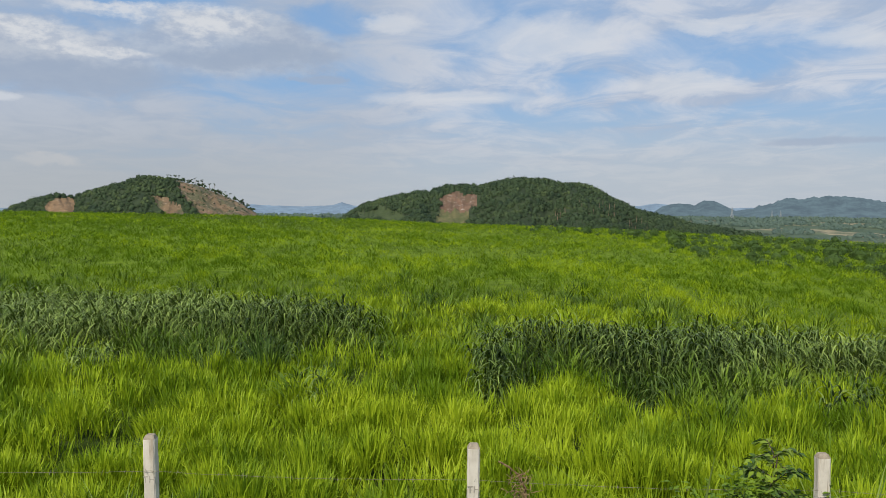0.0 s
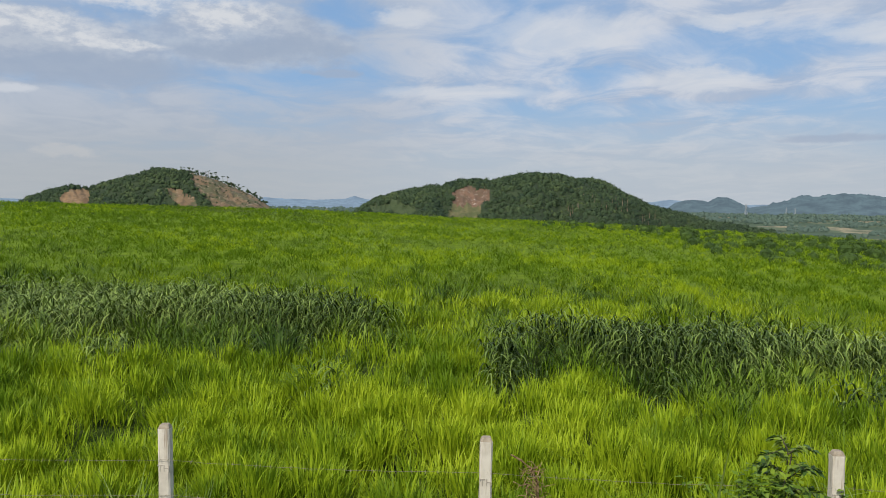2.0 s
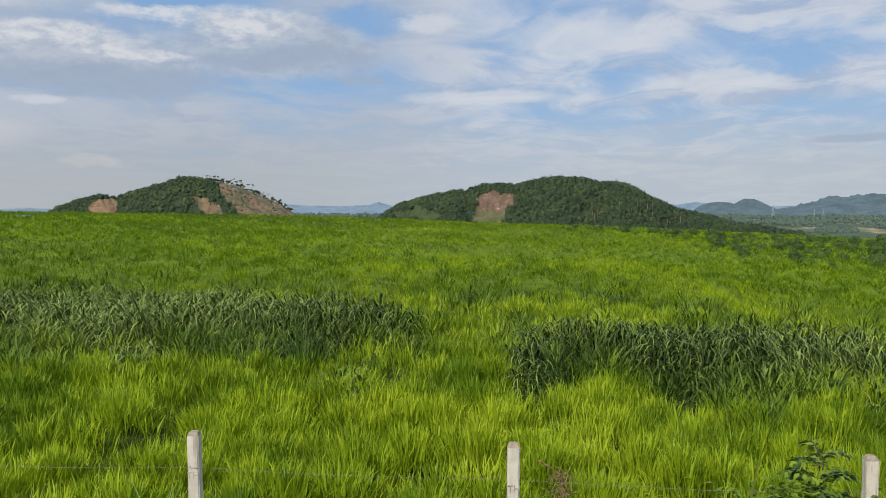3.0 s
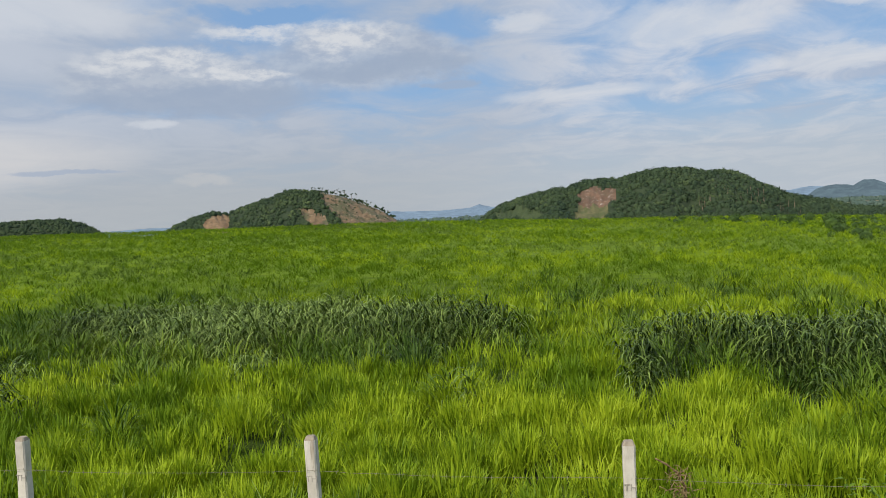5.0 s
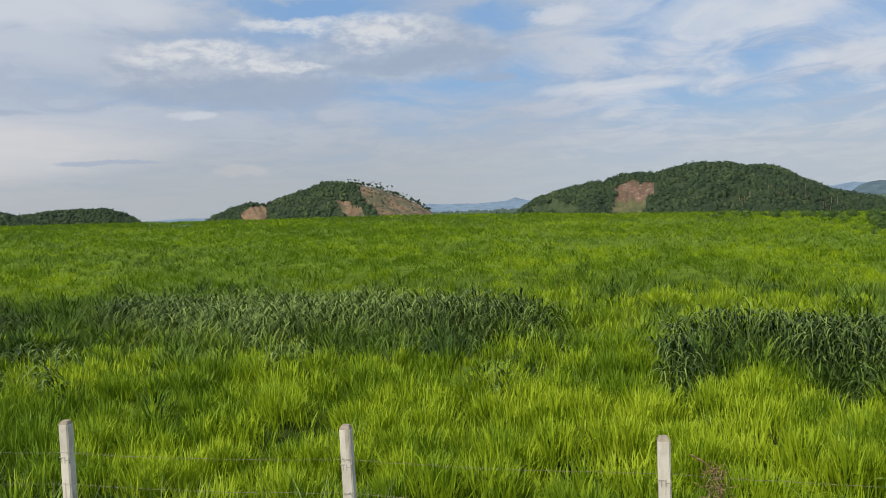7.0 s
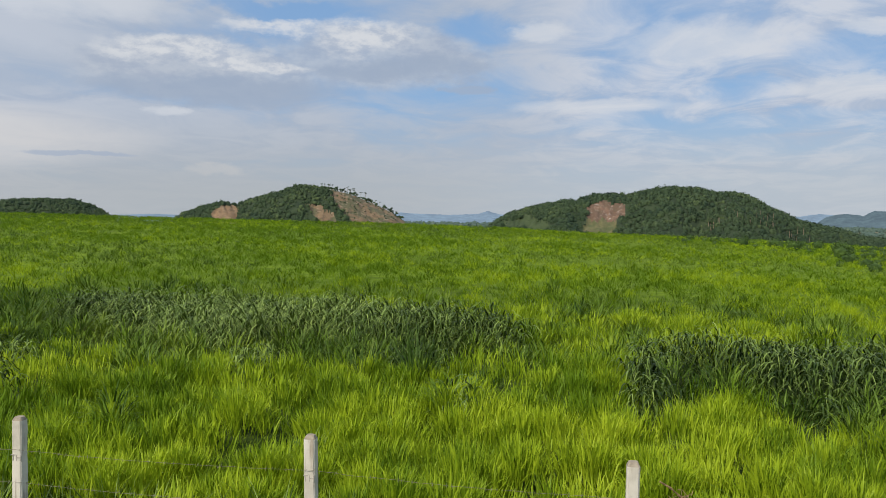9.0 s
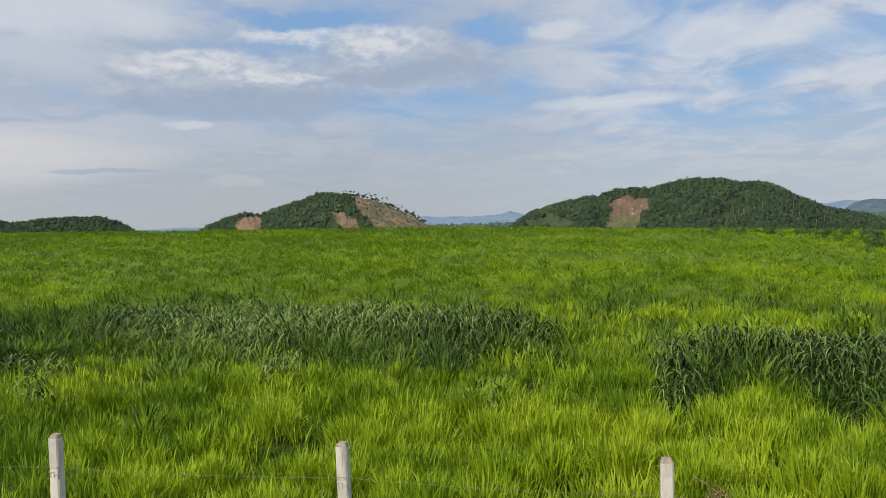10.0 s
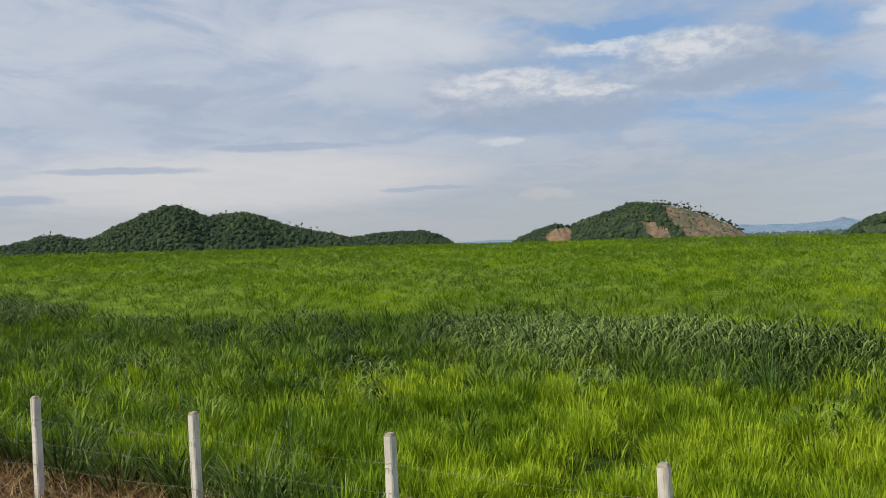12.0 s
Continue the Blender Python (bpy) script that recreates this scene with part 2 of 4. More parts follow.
def earth(name, a, b2, pale, scale, stony=0.575):
    """Bare slope: red-brown soil, darker gullies that run down it and pale rock."""
    m, N, b = material(name)
    pos = N.add("ShaderNodeNewGeometry").outputs["Position"]
    big = N.noise(pos, scale, 5.0)
    gully = N.noise(N.vmath("MULTIPLY", pos, (1.0, 1.0, 0.25)), scale * 3.2, 5.0)
    rock = N.noise(pos, scale * 4.5, 4.0, 0.7)
    c = N.mix(N.ramp(big, 0.45, 0.56), a, b2)
    c = N.mix(N.math("MULTIPLY", N.ramp(gully, 0.5, 0.62), 0.7), c, (0.1, 0.07, 0.04))
    c = N.mix(N.ramp(rock, stony, stony + 0.06), c, pale)
    N.plug(c, b.inputs["Base Color"])
    b.inputs["Roughness"].default_value = 0.95
    bp = N.add("ShaderNodeBump")
    bp.inputs["Strength"].default_value = 0.6
    bp.inputs["Distance"].default_value = 1.5
    N.plug(gully, bp.inputs["Height"])
    N.plug(bp.outputs[0], b.inputs["Normal"])
    return m


SCAR_TAN = earth("tan_earth", (0.24, 0.155, 0.082), (0.19, 0.12, 0.063), (0.28, 0.2, 0.125), 0.08)
SCAR_MIXED = earth("overgrown_earth", (0.165, 0.11, 0.06), (0.08, 0.08, 0.038), (0.25, 0.195, 0.135), 0.06)
SCAR_ROCK = earth("rocky_earth", (0.165, 0.095, 0.058), (0.115, 0.068, 0.042), (0.5, 0.44, 0.38), 0.06, 0.585)
HILLSOIL = plain_material("hill_undergrowth", (0.022, 0.036, 0.018), (0.04, 0.058, 0.026), 0.06)
APRON = plain_material("weedy_earth", (0.14, 0.125, 0.06), (0.075, 0.09, 0.036), 0.12)
MEADOW = plain_material("hill_meadow", (0.06, 0.082, 0.032), (0.04, 0.06, 0.024), 0.05)


def ground_material():
    """Grass-covered soil of the field, turning into fields and bare plots on the far plain."""
    m, N, b = material("ground")
    pos = N.add("ShaderNodeNewGeometry").outputs["Position"]
    sep = N.add("ShaderNodeSeparateXYZ")
    N.plug(pos, sep.inputs[0])
    x, y, z = sep.outputs
    patch = N.noise(pos, 0.05, 5.0)
    tufts = N.noise(pos, 0.9, 5.0, 0.65)
    near = N.mix(N.ramp(tufts, 0.35, 0.65), (0.03, 0.045, 0.012), (0.07, 0.11, 0.016))
    near = N.mix(N.math("MULTIPLY", N.ramp(patch, 0.45, 0.7), 0.4), near, (0.09, 0.12, 0.02))
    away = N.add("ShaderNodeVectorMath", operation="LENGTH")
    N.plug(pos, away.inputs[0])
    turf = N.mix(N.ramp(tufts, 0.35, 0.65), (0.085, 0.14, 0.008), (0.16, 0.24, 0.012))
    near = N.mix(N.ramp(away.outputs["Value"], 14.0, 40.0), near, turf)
    plots = N.add("ShaderNodeTexVoronoi")
    N.plug(N.vmath("MULTIPLY", pos, (1.0, 0.45, 1.0)), plots.inputs["Vector"])
    plots.inputs["Scale"].default_value = 0.011
    sep2 = N.add("ShaderNodeSeparateColor")
    N.plug(plots.outputs["Color"], sep2.inputs[0])
    far = N.mix(N.ramp(sep2.outputs[0], 0.2, 0.7), (0.075, 0.11, 0.07), (0.12, 0.15, 0.085))
    far = N.mix(N.ramp(sep2.outputs[1], 0.68, 0.74), far, (0.3, 0.26, 0.17))
    far = N.mix(N.ramp(N.noise(pos, 0.05, 6.0, 0.65), 0.42, 0.6), far, (0.06, 0.088, 0.06))
    # narrow strips of dry stubble and pale pasture below the field
    strip = N.add("ShaderNodeCombineXYZ")
    N.plug(N.math("MULTIPLY", x, 0.006), strip.inputs[0])
    N.plug(N.math("MULTIPLY", away.outputs["Value"], 0.028), strip.inputs[1])
    band = N.noise(strip.outputs[0], 1.0, 3.0, 0.5)
    fields = N.mix(N.ramp(band, 0.42, 0.52), (0.095, 0.135, 0.055), (0.17, 0.19, 0.085))
    fields = N.mix(N.ramp(band, 0.55, 0.575), fields, (0.36, 0.27, 0.17))
    fields = N.mix(N.ramp(N.noise(pos, 0.06, 5.0, 0.65), 0.46, 0.58), fields, (0.06, 0.09, 0.045))
    far = N.mix(N.ramp(away.outputs["Value"], 560.0, 760.0), fields, far)
    c = N.mix(N.ramp(z, -9.0, -4.0), far, near)
    dirt_x = N.math("MULTIPLY", N.math("ADD", x, 9.2), 0.27)
    dirt_y = N.math("MULTIPLY", N.math("SUBTRACT", y, 5.6), 0.85)
    d = N.math("ADD", N.math("MULTIPLY", dirt_x, dirt_x), N.math("MULTIPLY", dirt_y, dirt_y))
    c = N.mix(N.ramp(N.math("ADD", d, N.math("SUBTRACT", tufts, 0.5)), 0.6, 1.3, 1.0, 0.0), c, N.mix(N.ramp(tufts, 0.4, 0.6), (0.05, 0.028, 0.015), (0.11, 0.06, 0.03)))
    N.plug(c, b.inputs["Base Color"])
    b.inputs["Roughness"].default_value = 0.95
    b.inputs["Specular IOR Level"].default_value = 0.1
    return m


GROUND = ground_material()


def backdrop(name, a, haze_glow, share):
    """Mountains many kilometres off, the veiling air put in as bluish colour and glow."""
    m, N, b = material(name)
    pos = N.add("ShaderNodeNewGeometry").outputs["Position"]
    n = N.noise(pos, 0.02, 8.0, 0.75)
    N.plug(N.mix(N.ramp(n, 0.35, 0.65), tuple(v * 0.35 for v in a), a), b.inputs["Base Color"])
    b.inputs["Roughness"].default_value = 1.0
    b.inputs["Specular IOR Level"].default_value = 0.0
    b.inputs["Emission Color"].default_value = (*haze_glow, 1)
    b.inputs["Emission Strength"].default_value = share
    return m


FAR_BLUE = backdrop("hazed_blue_hills", (0.1, 0.14, 0.18), (0.25, 0.34, 0.45), 0.6)
FAR_GREEN = backdrop("hazed_green_hills", (0.055, 0.085, 0.085), (0.15, 0.205, 0.27), 0.55)


# ---- geometry helpers ----
rng = np.random.RandomState(11)
TABLE = rng.rand(256, 256)


def vnoise(x, y):
    """Smooth value noise, 0 to 1."""
    xi, yi = np.floor(x).astype(int), np.floor(y).astype(int)
    fx, fy = x - xi, y - yi
    fx, fy = fx * fx * (3 - 2 * fx), fy * fy * (3 - 2 * fy)
    a, b = TABLE[xi & 255, yi & 255], TABLE[(xi + 1) & 255, yi & 255]
    c, d = TABLE[xi & 255, (yi + 1) & 255], TABLE[(xi + 1) & 255, (yi + 1) & 255]
    return (a * (1 - fx) + b * fx) * (1 - fy) + (c * (1 - fx) + d * fx) * fy


def fbm(x, y, octaves=4):
    out, amp, total = 0.0, 1.0, 0.0
    for k in range(octaves):
        out = out + amp * vnoise(x * 2**k + 17.3 * k, y * 2**k + 5.1 * k)
        total += amp
        amp *= 0.5
    return out / total


def raw_mesh(name, verts, corners, sizes, mat, smooth=True):
    """A mesh from arrays: corner indices face by face, and the corners of each face."""
    me = bpy.data.meshes.new(name)
    me.vertices.add(len(verts))
    me.vertices.foreach_set("co", np.ascontiguousarray(verts, np.float32).ravel())
    me.loops.add(len(corners))
    me.loops.foreach_set("vertex_index", np.ascontiguousarray(corners, np.int32))
    me.polygons.add(len(sizes))
    starts = np.concatenate(([0], np.cumsum(sizes)[:-1])).astype(np.int32)
    me.polygons.foreach_set("loop_start", starts)
    me.polygons.foreach_set("use_smooth", np.full(len(sizes), smooth))
    me.update(calc_edges=True)
    me.materials.append(mat)
    return me


def part(name, bm, mat, parent=None, label=""):
    me = bpy.data.meshes.new(name)
    bm.to_mesh(me)
    bm.free()
    me.materials.append(mat)
    ob = new(name, me)
    ob.parent = parent
    return tagged(ob, label)


def part_mesh(name, me, parent=None, label=""):
    ob = new(name, me)
    ob.parent = parent
    return tagged(ob, label)


def tube(bm, pts, radii, sides=6):
    """A tapered tube along points."""
    rings = []
    pts = [Vector(p) for p in pts]
    for i, p in enumerate(pts):
        d = (pts[min(i + 1, len(pts) - 1)] - pts[max(i - 1, 0)]).normalized()
        u = d.orthogonal().normalized()
        v = d.cross(u)
        rings.append([bm.verts.new(p + radii[i] * (math.cos(a) * u + math.sin(a) * v)) for a in (2 * math.pi * k / sides for k in range(sides))])
    for r0, r1 in zip(rings, rings[1:]):
        for k in range(sides):
            bm.faces.new((r0[k], r0[(k + 1) % sides], r1[(k + 1) % sides], r1[k]))
    bm.faces.new(rings[0][::-1])
    bm.faces.new(rings[-1])


# ---- the lie of the land ----
CREST_R, PLAIN_Z = 130.0, -20.0
CREST_AZ = (-180, -90, -60, -28, -22, -15, -8, 0, 7, 13, 28, 40, 61, 90, 180)
CREST_EL = (-1.5, -2.6, -2.6, -2.15, -1.75, -1.45, -1.12, -0.84, -0.5, -0.28, 0.02, 0.3, 0.73, 0.6, -1.5)


def azimuth(x, y):
    return np.degrees(np.arctan2(-x, y))


def land(x, y):
    """Height of the ground: a field that rises to a low crest and then falls to the plain."""
    r, a = np.hypot(x, y), azimuth(x, y)
    top = 2.0 + CREST_R * np.tan(np.radians(np.interp(a, CREST_AZ, CREST_EL)))
    u = np.clip((r - 8) / (CREST_R - 8), 0, 1)
    field = top * u * (1.06 - 0.06 * u) + 0.35 * (vnoise(x * 0.07 + 40, y * 0.07) - 0.5) * np.clip((r - 10) / 20, 0, 1) * (1 - u)
    v = np.clip((r - CREST_R) / 340.0, 0, 1)
    drop = v * v * (3 - 2 * v)
    return field * (1 - drop) + PLAIN_Z * drop


def build_ground():
    radii = np.concatenate(([0.6], np.geomspace(1.5, 160, 70), np.geomspace(170, 4900, 50)))
    n = 240
    ang = np.linspace(0, 2 * np.pi, n, endpoint=False)
    X, Y = radii[:, None] * np.sin(ang), radii[:, None] * np.cos(ang)
    verts = np.concatenate(([[0, 0, 0]], np.stack((X, Y, land(X, Y)), -1).reshape(-1, 3)))
    k = np.arange(n)
    fan = np.stack((np.zeros(n, int), 1 + (k + 1) % n, 1 + k), -1)
    i = (np.arange(len(radii) - 1) * n)[:, None]
    quads = np.stack((1 + i + k, 1 + i + (k + 1) % n, 1 + i + n + (k + 1) % n, 1 + i + n + k), -1).reshape(-1, 4)
    corners = np.concatenate((fan.ravel(), quads.ravel()))
    sizes = np.concatenate((np.full(n, 3), np.full(len(quads), 4)))
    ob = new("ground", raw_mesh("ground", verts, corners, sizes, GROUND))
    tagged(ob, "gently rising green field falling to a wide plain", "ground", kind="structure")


build_ground()


# ---- tree crowns, as small clumps of leaves round a lumpy core ----
def crown_template(seed, leaves=22, flat=0.8, leaf=0.3, fine=2, scatter=0.4):
    r = np.random.RandomState(seed)
    bm = bmesh.new()
    bmesh.ops.create_icosphere(bm, subdivisions=fine, radius=0.85)
    bmesh.ops.delete(bm, geom=[v for v in bm.verts if v.co.z < -0.5], context="VERTS")
    bm.verts.index_update()
    V = [np.array(v.co) * (0.84 + 0.24 * r.rand()) * (1, 1, flat) for v in bm.verts]
    F = [[v.index for v in f.verts] for f in bm.faces]
    bm.free()
    for _ in range(leaves):
        d = r.randn(3)
        d[2] = abs(d[2]) * 1.1 - 0.35
        d /= np.linalg.norm(d)
        c = d * (0.78 + 0.3 * r.rand()) * (1, 1, flat)
        nrm = d + scatter * r.randn(3)
        nrm /= np.linalg.norm(nrm)
        u = np.cross(nrm, r.randn(3))
        u /= np.linalg.norm(u)
        w = np.cross(nrm, u)
        s = leaf * (0.6 + 0.8 * r.rand())
        k = len(V)
        V += [c - u * s * 0.5, c + w * s * 0.35, c + u * s * 0.5, c - w * s * 0.35]
        F += [[k, k + 1, k + 2], [k, k + 2, k + 3]]
    return np.array(V), np.array(F)


CROWNS = [crown_template(s, 26, 0.9, 0.36, 1, 0.3) for s in range(10)]
BUSHES = [crown_template(s, 60, 0.85, 0.24, 1, 0.55) for s in range(20, 26)]
FAR_CROWNS = [crown_template(s, 10, 0.8, 0.4, 1) for s in range(6)]


def stamp_crowns(name, places, widths, heights, mat, seed=5, crowns=CROWNS):
    """One mesh of many crowns at the given places."""
    r = np.random.RandomState(seed)
    pick, turn = r.randint(0, len(crowns), len(places)), r.rand(len(places)) * 6.283
    VV, FF, off = [], [], 0
    for k, (V, F) in enumerate(crowns):
        sel = np.where(pick == k)[0]
        if not len(sel):
            continue
        c, s = np.cos(turn[sel])[:, None], np.sin(turn[sel])[:, None]
        x = (V[:, 0] * c - V[:, 1] * s) * widths[sel, None]
        y = (V[:, 0] * s + V[:, 1] * c) * widths[sel, None]
        z = V[:, 2] * heights[sel, None]
        VV.append((np.stack((x, y, z), -1) + places[sel, None, :]).reshape(-1, 3))
        FF.append((F[None] + (off + np.arange(len(sel)) * len(V))[:, None, None]).reshape(-1, 3))
        off += len(sel) * len(V)
    F = np.concatenate(FF)
    return raw_mesh(name, np.concatenate(VV), F.ravel(), np.full(len(F), 3), mat, smooth=True)


# ---- hills ----
def inside(a, e, poly):
    """Whether points lie in a polygon."""
    hit = np.zeros(a.shape, bool)
    for (x0, y0), (x1, y1) in zip(poly, poly[1:] + poly[:1]):
        cross = ((y0 > e) != (y1 > e)) & (a < (x1 - x0) * (e - y0) / ((y1 - y0) or 1e-9) + x0)
        hit ^= cross
    return hit


class Hill:
    """A ridge of given outline: azimuth and elevation of its skyline as seen from the road, at the distance r0."""

    def __init__(self, r0, depth, ridge, base=PLAIN_Z, trees=3.7, rough=1.0):
        self.r0, self.depth, self.base, self.trees, self.rough = r0, depth, base, trees, rough
        self.a = np.array([p[0] for p in ridge][::-1], float)
        self.e = np.array([p[1] for p in ridge][::-1], float)

    def height(self, a, r):
        top = 3 + self.r0 * np.tan(np.radians(np.interp(a, self.a, self.e))) - self.trees
        d = self.depth * (0.8 + 0.5 * vnoise(a * 0.45 + self.r0, a * 0 + 3.3))
        u = np.clip(np.abs(r - self.r0) / d, 0, 1)
        s = (0.5 + 0.5 * np.cos(np.pi * u)) ** 0.85
        lump = self.rough * 9 * (fbm(a * 0.9 + 7, r * 0.02, 3) - 0.5) * s * (1 - s) * 4
        return np.maximum(self.base - 1 + (top - self.base + 1) * s + lump, self.base - 2)

    def build(self, name, label, scars=(), sparse=(), spacing=3.2, size=(1.2, 3.5), seed=1, mat=WOODS, parent_kind="structure"):
        a = np.arange(self.a[0] - 0.6, self.a[-1] + 0.6, 0.08 if scars else 0.1)
        r = np.linspace(self.r0 - self.depth * 1.3, self.r0 + self.depth * 0.9, 84 if scars else 50)
        A, R = np.meshgrid(a, r)
        Z = self.height(A, R)
        E = np.degrees(np.arctan2(Z - 3, R))
        wa = A + 0.8 * (fbm(A * 2.6, R * 0.04, 4) - 0.5)
        we = E + 0.6 * (fbm(A * 2.6 + 50, R * 0.04 + 9, 4) - 0.5)
        front = R < self.r0 + 4
        kinds = np.zeros(A.shape, int)
        for k, (poly, *_rest) in enumerate(scars):
            kinds[inside(wa, we, list(poly)) & front] = k + 1
        Z = Z + (kinds > 0) * (4.0 * (fbm(A * 6.0, R * 0.09, 3) - 0.5) - 1.0)
        X, Y = -R * np.sin(np.radians(A)), R * np.cos(np.radians(A))
        verts = np.stack((X, Y, Z), -1).reshape(-1, 3)
        n = len(a)
        i, j = np.meshgrid(np.arange(len(r) - 1), np.arange(n - 1), indexing="ij")
        quads = np.stack((i * n + j + 1, i * n + j, (i + 1) * n + j, (i + 1) * n + j + 1), -1)
        fk = kinds[:-1, :-1]
        hill = None
        for k in range(len(scars) + 1):
            q = quads[fk == k].reshape(-1, 4)
            if not len(q):
                continue
            used, idx = np.unique(q, return_inverse=True)
            me = raw_mesh(name if k == 0 else scars[k - 1][2], verts[used], idx.reshape(-1), np.full(len(q), 4), HILLSOIL if k == 0 else scars[k - 1][1])
            if k == 0:
                hill = tagged(new(name, me), label, "hill", kind="structure")
            else:
                part_mesh(scars[k - 1][2], me, hill, scars[k - 1][3])
        # the trees on it
        rr = np.random.RandomState(seed)
        span = math.radians(self.a[-1] - self.a[0]) * self.r0
        count = int(span * self.depth * 1.25 / spacing**2)
        ta = self.a[0] + (self.a[-1] - self.a[0]) * rr.rand(count)
        tr = self.r0 - self.depth * 1.15 + self.depth * 1.3 * rr.rand(count)
        tz = self.height(ta, tr)
        te = np.degrees(np.arctan2(tz - 3, tr))
        keep = (tz > self.base + 0.5) & (te > np.interp(ta, CREST_AZ, CREST_EL) - 0.5)
        small = np.ones(count)
        wa = ta + 0.8 * (fbm(ta * 2.6, tr * 0.04, 4) - 0.5)
        we = te + 0.6 * (fbm(ta * 2.6 + 50, tr * 0.04 + 9, 4) - 0.5)
        for poly, _m, _n, _l, left in scars:
            within = inside(wa, we, list(poly))
            keep &= ~(within & (rr.rand(count) > left))
            small[within] = 0.38
        ta, tr, tz, small = ta[keep], tr[keep], tz[keep], small[keep]
        w = size[0] + (size[1] - size[0]) * rr.rand(len(ta)) ** 2.5
        w = w * small
        places = np.stack((-tr * np.sin(np.radians(ta)), tr * np.cos(np.radians(ta)), tz + w * 0.22), -1)
        me = stamp_crowns(name + "_woods", places, w, w * (0.8 + 0.5 * rr.rand(len(w))), mat, seed)
        tagged(new(name + "_woods", me), "dense dark green trees covering " + label.split(",")[0], "woods", kind="stuff")
        return hill


hill_a = Hill(880, 150, [(28.3, 0.0), (27.0, 0.62), (26.1, 0.88), (25.2, 1.12), (24.3, 0.95), (22.7, 1.5), (21.3, 1.88), (20.5, 2.26), (19.2, 2.2), (18.0, 2.1), (16.9, 1.85), (15.4, 1.25), (14.2, 0.72), (13.1, 0.0), (12.6, -0.8)])
hill_a.build("scarred_hill", "wooded hill with brown landslide scars, behind the field",
             scars=[([(26.15, -0.6), (25.7, 0.55), (25.1, 0.78), (24.5, 0.7), (24.2, 0.3), (24.25, -0.6)], SCAR_TAN, "earth_cut", "tan bare earth cut", 0.0),
                    ([(18.4, 2.4), (17.0, 2.2), (12.6, 0.0), (12.8, -1.0), (16.4, -0.8), (17.5, 0.6), (18.2, 1.5)], SCAR_MIXED, "landslide", "brown landslide slope with sparse grass", 0.28),
                    ([(19.9, 0.85), (18.6, 0.75), (17.5, -0.2), (17.3, -0.9), (18.9, -0.9)], SCAR_MIXED, "landslide", "brown landslide slope with sparse grass", 0.05)], seed=3)


def ridge_bushes():
    """Small trees left standing along the slipped side of the hill."""
    r = np.random.RandomState(9)
    n = 70
    a = 13.2 + 5.2 * r.rand(n)
    d = hill_a.r0 + 3 * r.randn(n)
    w = 0.9 + 1.5 * r.rand(n) ** 2
    p = np.stack((-d * np.sin(np.radians(a)), d * np.cos(np.radians(a)), hill_a.height(a, d) + w * (0.5 + 0.8 * r.rand(n))), -1)
    tagged(new("ridge_bushes", stamp_crowns("ridge_bushes", p, w, w * (0.8 + 0.5 * r.rand(n)), WOODS, 12)), "small trees and bushes along a bare ridge", "woods", kind="stuff")


ridge_bushes()
hill_b = Hill(760, 170, [(7.4, -0.5), (6.8, 0.0), (6.0, 0.45), (4.5, 0.95), (2.6, 1.32), (1.4, 1.38), (0.25, 1.82), (-0.9, 1.86), (-2.1, 1.8), (-3.3, 2.12), (-4.8, 2.3), (-6.3, 2.24), (-7.8, 1.95), (-9.0, 1.9), (-10.1, 1.45), (-11.2, 0.83), (-12.7, 0.15), (-14.5, -0.3), (-16.4, -0.8), (-18.8, -1.15), (-21.5, -1.6)])
hill_b.build("quarried_hill", "large wooded hill with a rocky red quarry face, behind the field",
             scars=[([(0.75, 0.85), (0.3, 1.06), (-0.6, 1.12), (-1.5, 1.1), (-2.0, 0.9), (-1.95, 0.2), (-1.4, -0.1), (0.6, -0.1)], SCAR_ROCK, "quarry_face", "red earth quarry face with white rock", 0.0),
                    ([(0.6, -0.1), (-1.4, -0.1), (-1.0, -1.1), (1.1, -1.1)], APRON, "grass_apron", "pale grassy slope", 0.01),
                    ([(6.2, -0.1), (4.4, 0.2), (3.2, -0.1), (3.0, -0.7), (6.6, -0.7)], MEADOW, "meadow", "pale grassy slope", 0.14)], seed=4)
hill_e = Hill(900, 160, [(64, 1.0), (61.0, 1.2), (59.5, 1.5), (59.0, 1.72), (57.9, 1.75), (56.3, 1.42), (55.4, 1.68), (54.6, 2.1), (52.8, 2.9), (51.5, 3.4), (50.7, 3.46), (50.0, 3.25), (49.3, 2.84), (48.7, 2.65), (47.5, 2.75), (46.4, 2.84), (45.3, 2.55), (43.8, 1.9), (42.0, 1.45), (40.1, 1.05), (39.3, 0.7), (38.0, 0.2)])
hill_e.build("twin_peaked_hill", "dark wooded hill with two rounded tops, behind the field", seed=5, spacing=3.4, size=(1.9, 4.0))
hill_f = Hill(1050, 120, [(41.5, 0.4), (39.6, 0.76), (37.8, 0.98), (36.0, 1.05), (34.4, 1.03), (33.2, 0.66), (32.4, 0.15), (31.8, -0.4)], trees=2.6)
hill_f.build("low_mound", "low rounded wooded mound, behind the field", spacing=3.8, size=(1.8, 3.4), seed=6)


